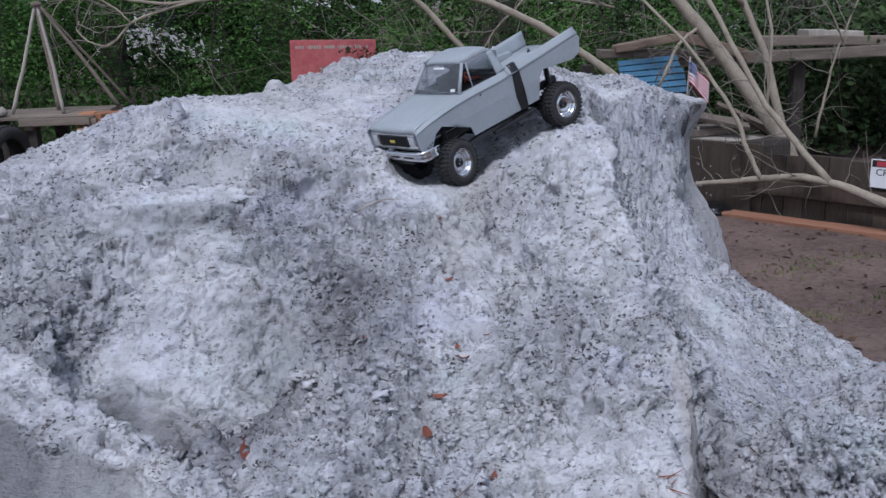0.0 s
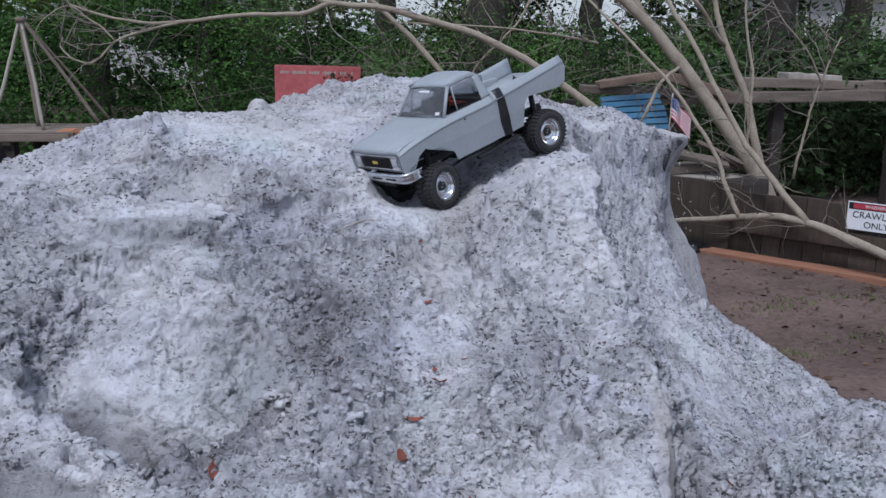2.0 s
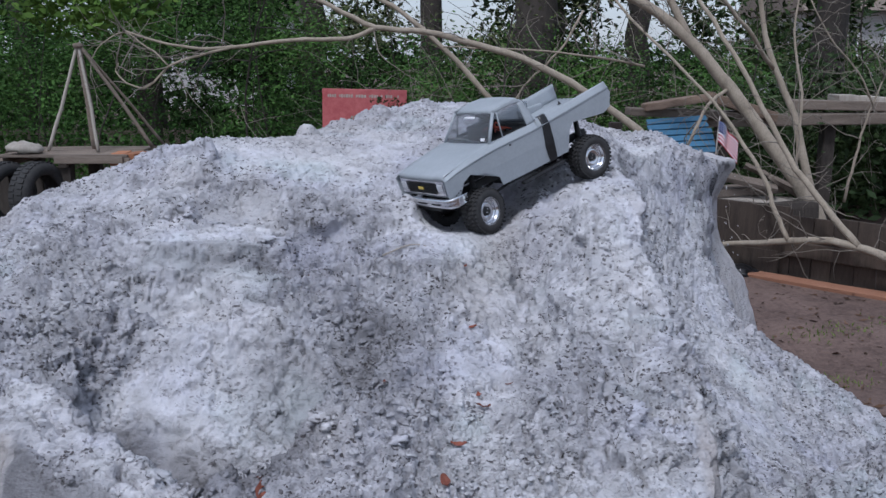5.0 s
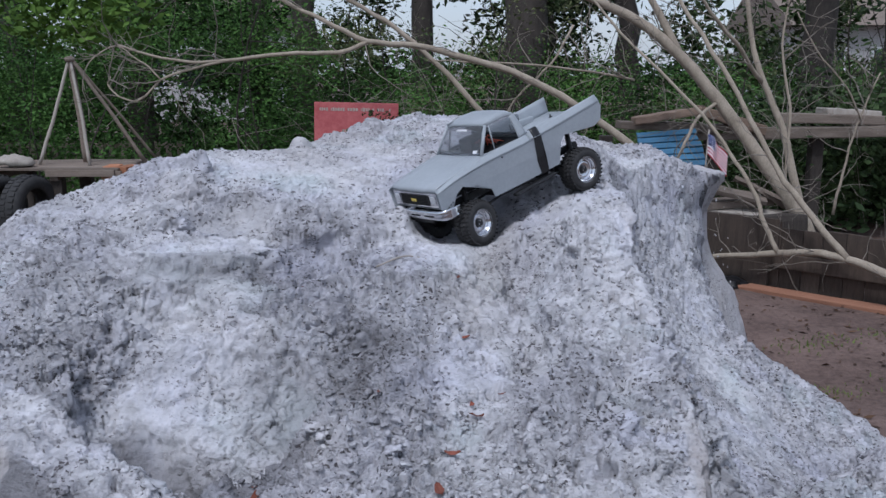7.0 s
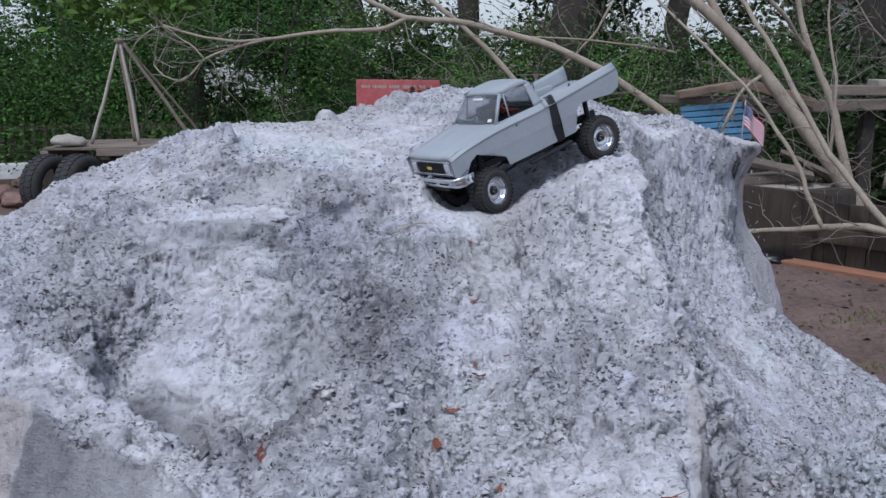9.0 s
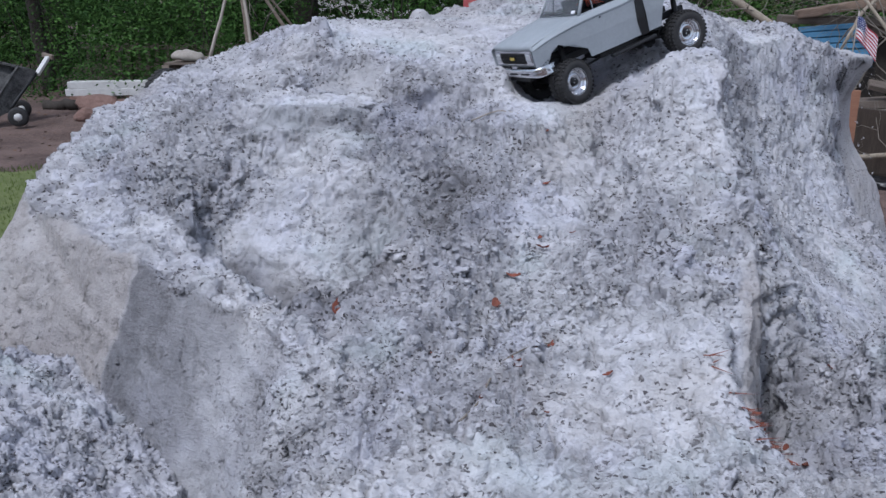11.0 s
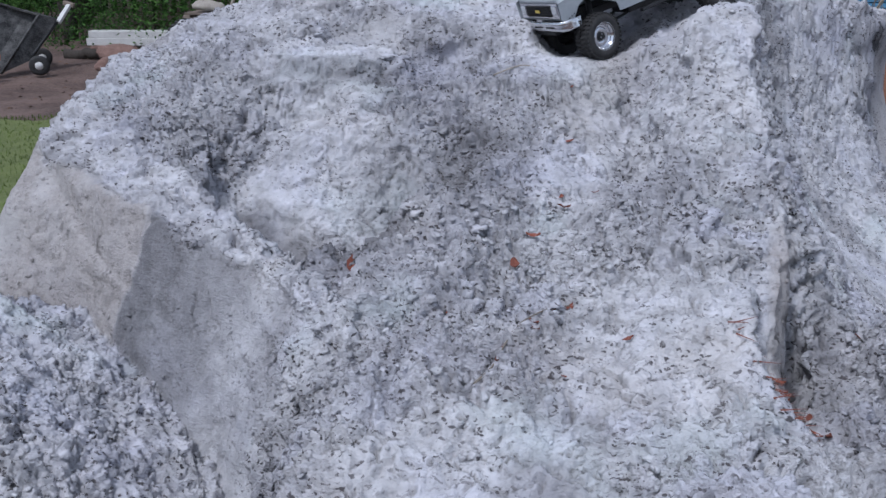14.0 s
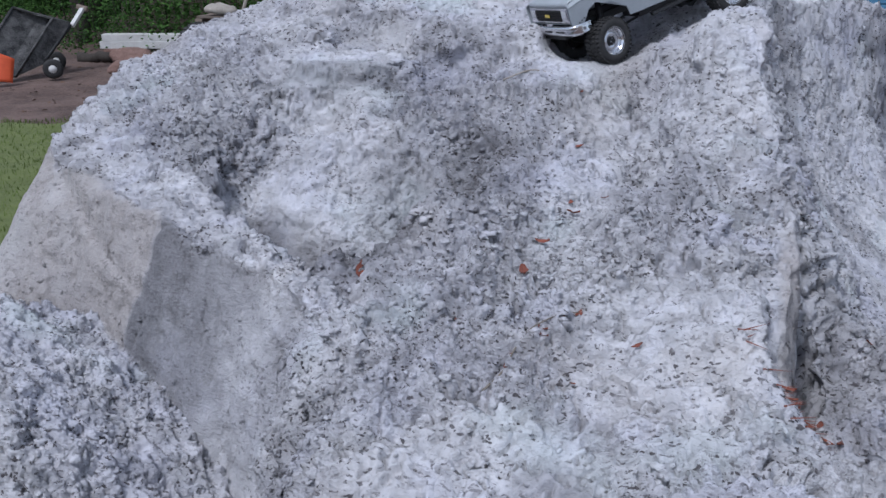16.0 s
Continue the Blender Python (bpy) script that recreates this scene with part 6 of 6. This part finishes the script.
def build_far_fence():
    f = empty("picket_fence", pose(-4.6, 10.4, 0, 0, 0, 2), "old grey slatted wooden fence before the woods", "fence")
    for k in range(26):
        linked("slat", box_mesh("slat", (0.06, 0.02, 0.50), M_grey_wood, 0.004, 0.006, 2, k), f, pose(-1.6 + 0.13 * k, 0, 0.26, 0, _rng.uniform(-2, 2), 0))
    for z in (0.14, 0.46):
        linked("rail", box_mesh("rail", (3.4, 0.04, 0.05), M_grey_wood, 0.005, 0.01, 8, int(z * 10)), f, pose(0, 0.03, z))


build_far_fence()


# ---- woods behind ----
def leaf_cloud(name, centres, spread, per, size, material, seed, flat=0.6):
    """Many small leaves, gathered in clumps."""
    rng = np.random.default_rng(seed)
    c = np.asarray(centres, float)
    n = len(c) * per
    p = np.repeat(c, per, 0) + rng.normal(0, 1, (n, 3)) * np.asarray(spread)
    p[:, 2] = np.abs(p[:, 2] - 0.02) + 0.02
    u = rng.normal(0, 1, (n, 3))
    u[:, 2] *= flat
    u /= np.linalg.norm(u, axis=1, keepdims=True)
    v = np.cross(u, rng.normal(0, 1, (n, 3)))
    v /= np.linalg.norm(v, axis=1, keepdims=True) + 1e-9
    s = size * rng.uniform(0.5, 1.3, (n, 1))
    verts = np.stack([p - u * s, p + v * s * 0.42, p + u * s, p - v * s * 0.42], 1)
    return mesh_of(name, verts, np.arange(4 * n).reshape(-1, 4), material)


def build_tree(x, y, r, lean, tall, seed, crown_r, low, leaves, material, label):
    rng = np.random.default_rng(seed)
    t = empty("tree", pose(x, y, -0.05), label, "tree", "woodland trees")
    line = [(0, 0, 0), (lean * 0.25, 0, tall * 0.3), (lean * 0.6, 0.1, tall * 0.65), (lean, 0.1, tall)]
    tube("trunk", line, r, r * 0.45, M_dark_bark, t, 12, 6, r * 0.5, seed)
    centres = []
    for k in range(7):
        h = low + (tall - low) * (0.1 + 0.85 * rng.random())
        a = rng.uniform(0, 6.28)
        reach = crown_r * rng.uniform(0.5, 1.1)
        p0 = np.array([lean * h / tall, 0.05, h])
        p1 = p0 + reach * np.array([math.cos(a), math.sin(a), rng.uniform(-0.1, 0.5)])
        tube("limb", [p0, (p0 + p1) / 2 + rng.normal(0, 0.1, 3), p1], r * 0.35, r * 0.08, M_dark_bark, t, 7, 5, r * 0.3, seed + k)
        for f in np.linspace(0.35, 1.1, 5):
            centres.append(p0 + (p1 - p0) * f + rng.normal(0, 0.15, 3))
    linked("crown", leaf_cloud("crown", centres, (0.42, 0.42, 0.30), leaves // len(centres), 0.05, material, seed), t)
    return t


for n, (x, y, r, lean, tall, cr, low, mat_) in enumerate((
        (0.95, 10.2, 0.28, 0.3, 7.0, 2.2, 2.2, M_leaf_dull), (-0.1, 11.5, 0.16, -0.2, 6.5, 2.0, 2.0, M_leaf_dull), (4.08, 9.8, 0.20, 0.1, 7.0, 2.2, 2.0, M_leaf),
        (-3.4, 10.5, 0.16, 0.2, 6.0, 2.2, 1.5, M_leaf), (-5.2, 11.5, 0.15, -0.3, 6.5, 2.4, 1.6, M_leaf), (-7.6, 11.8, 0.18, 0.4, 6.5, 2.4, 1.6, M_leaf), (-1.7, 12.0, 0.18, 0.1, 7.0, 2.2, 1.8, M_leaf),
        (2.6, 12.0, 0.17, -0.3, 6.5, 2.2, 1.9, M_leaf_dull), (5.8, 11.5, 0.2, 0.2, 7.0, 2.4, 1.9, M_leaf), (-9.8, 10.5, 0.2, 0.3, 7.0, 2.6, 1.6, M_leaf), (-6.3, 9.6, 0.085, -0.35, 5.0, 1.6, 1.5, M_leaf),
        (-2.6, 13.5, 0.2, 0, 7.5, 2.6, 2.0, M_leaf), (1.6, 13.8, 0.2, 0, 7.5, 2.6, 2.3, M_leaf_dull), (7.8, 10.5, 0.22, -0.2, 7.0, 2.6, 1.8, M_leaf), (-12.5, 12.0, 0.22, 0, 7.5, 2.8, 1.5, M_leaf), (10.5, 12.0, 0.22, 0, 7.5, 2.8, 1.8, M_leaf))):
    build_tree(x, y, r, lean, tall, 100 + n, cr, low, 2900, mat_, "tall dark-trunked tree with loose green crown in the woods")


def undergrowth(name, label, xs, ys, top, clumps, per, size, material, seed, spread=(0.28, 0.28, 0.20), gaps=9.0):
    """Leaves in clumps; gaps: above this height the clumps leave uneven holes to the sky."""
    rng = np.random.default_rng(seed)
    x, y = rng.uniform(*xs, clumps), rng.uniform(*ys, clumps)
    z = top * rng.random(clumps) ** 1.1
    hole = fbm(10 * x / y, 1.4 * z, 0.9, 3, 19) > -0.2
    # the house shows through here
    window = (np.abs(x / y + 0.288) < 0.045) & (np.abs(z - 0.85) < 0.36) & (rng.random(clumps) < 0.72)
    hole &= ~((x / y > -0.38) & (x / y < -0.17))
    hole |= (x / y > 0.3) & (fbm(10 * x / y, 1.4 * z, 0.9, 3, 19) > -0.6)
    keep = ~(hole & (z > gaps)) & ~window
    return tagged(new(name, leaf_cloud(name, np.stack([x, y, z], -1)[keep], spread, per, size, material, seed)), label, "undergrowth", kind="stuff")


undergrowth("hedge_leaves", "dense dark green shrubs and vines along the wood's edge", (-13, -1.4), (8.8, 11.5), 2.3, 470, 370, 0.023, M_leaf, 41, (0.28, 0.28, 0.20), 1.75)
undergrowth("hedge_leaves", "dense dark green shrubs and vines along the wood's edge", (-1.6, 8.5), (8.6, 11.2), 1.3, 330, 340, 0.022, M_leaf, 42)
undergrowth("vine_leaves", "dull olive vines hanging among bare twigs", (-1.6, 8.5), (9.2, 12.5), 2.6, 300, 150, 0.026, M_leaf_dull, 43, (0.17, 0.2, 0.12), 1.55)
# shaded copy of the leaf green, here and beneath the rack
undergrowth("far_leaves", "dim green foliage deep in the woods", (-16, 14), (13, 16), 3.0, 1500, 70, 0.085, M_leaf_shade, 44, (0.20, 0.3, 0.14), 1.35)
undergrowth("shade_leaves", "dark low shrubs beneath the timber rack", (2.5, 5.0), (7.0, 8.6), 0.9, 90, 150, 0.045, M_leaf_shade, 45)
bush = tagged(new("young_bush", leaf_cloud("young_bush", [(-3.2 + 0.16 * (k % 6), 7.2 + 0.1 * (k % 3), 1.58 + 0.11 * (k // 6)) for k in range(24)], (0.13, 0.13, 0.07), 42, 0.05, M_leaf_bright, 47)), "fresh yellow-green leaves above the tripod", "bush", kind="stuff")


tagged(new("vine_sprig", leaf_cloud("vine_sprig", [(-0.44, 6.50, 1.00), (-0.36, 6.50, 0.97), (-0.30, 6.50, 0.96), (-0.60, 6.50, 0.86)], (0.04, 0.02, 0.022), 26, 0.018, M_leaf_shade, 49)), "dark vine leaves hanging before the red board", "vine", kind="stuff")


def build_thin_saplings(count, xs, ys, thick, material, label, seed, step=0.33, bend=0.12):
    """Bare saplings and vine stems in front of the woods."""
    rng = np.random.default_rng(seed)
    out = []
    for _ in range(count):
        x, y = rng.uniform(*xs), rng.uniform(*ys)
        pts = [np.array([x, y, 0.0])]
        d = np.array([rng.normal(0, 0.18), 0, 1.0])
        n = 9
        for _k in range(n):
            d = d + rng.normal(0, bend, 3)
            d /= np.linalg.norm(d)
            pts.append(pts[-1] + d * step)
        pts = np.array(pts)
        r = rng.uniform(*thick)
        out.append(tube_arrays(pts, np.linspace(r, r * 0.4, n + 1), 5))
        for _f in range(4):
            q0 = pts[rng.integers(3, n)]
            e = rng.normal(0, 1, 3)
            e[1] *= 0.4
            e[2] = abs(e[2]) * 0.7
            e /= np.linalg.norm(e)
            q = [q0]
            for _k in range(4):
                e = e + rng.normal(0, 0.25, 3)
                e /= np.linalg.norm(e)
                q.append(q[-1] + e * 0.2)
            out.append(tube_arrays(np.array(q), np.linspace(r * 0.45, r * 0.15, 5), 4))
    v, f = joined(out)
    tagged(new("saplings", mesh_of("saplings", v, f, material, True)), label, "saplings", kind="stuff")


build_thin_saplings(34, (-9, 7), (8.2, 11), (0.004, 0.012), M_dark_bark, "thin bare saplings and vine stems", 77)
build_thin_saplings(46, (-1.6, 5.0), (7.2, 8.8), (0.003, 0.006), M_twig, "pale bare brushwood before the woods", 78, 0.19, 0.28)


def build_house(x, y, w, h, label):
    """A pale house glimpsed through the trees."""
    b = empty("house", pose(x, y, 0), label, "house")
    linked("wall", box_mesh("wall", (w, 5.0, h), M_wall, 0.02), b, pose(0, 2.5, h / 2))
    verts = [(-w / 2 - 0.3, -0.4, h), (w / 2 + 0.3, -0.4, h), (w / 2 + 0.3, 5.4, h), (-w / 2 - 0.3, 5.4, h), (-w / 2 - 0.3, 2.5, h + 1.5), (w / 2 + 0.3, 2.5, h + 1.5)]
    linked("roof", mesh_of("roof", verts, [(0, 1, 5, 4), (2, 3, 4, 5), (0, 4, 3), (1, 2, 5), (3, 2, 1, 0)], M_grey_wood), b)
    for k in range(3):
        win = linked("window", box_mesh("window", (1.0, 0.06, 1.1), M_white, 0.01), b, pose(-w / 3 + k * w / 3, -0.02, 1.4))
        linked("pane", box_mesh("pane", (0.86, 0.02, 0.96), M_pane), win, pose(0, -0.035, 0))


build_house(-6.2, 24, 4.0, 2.5, "pale sided house glimpsed through the trees")
build_house(12.0, 24, 5.0, 2.5, "pale sided house glimpsed through the trees")
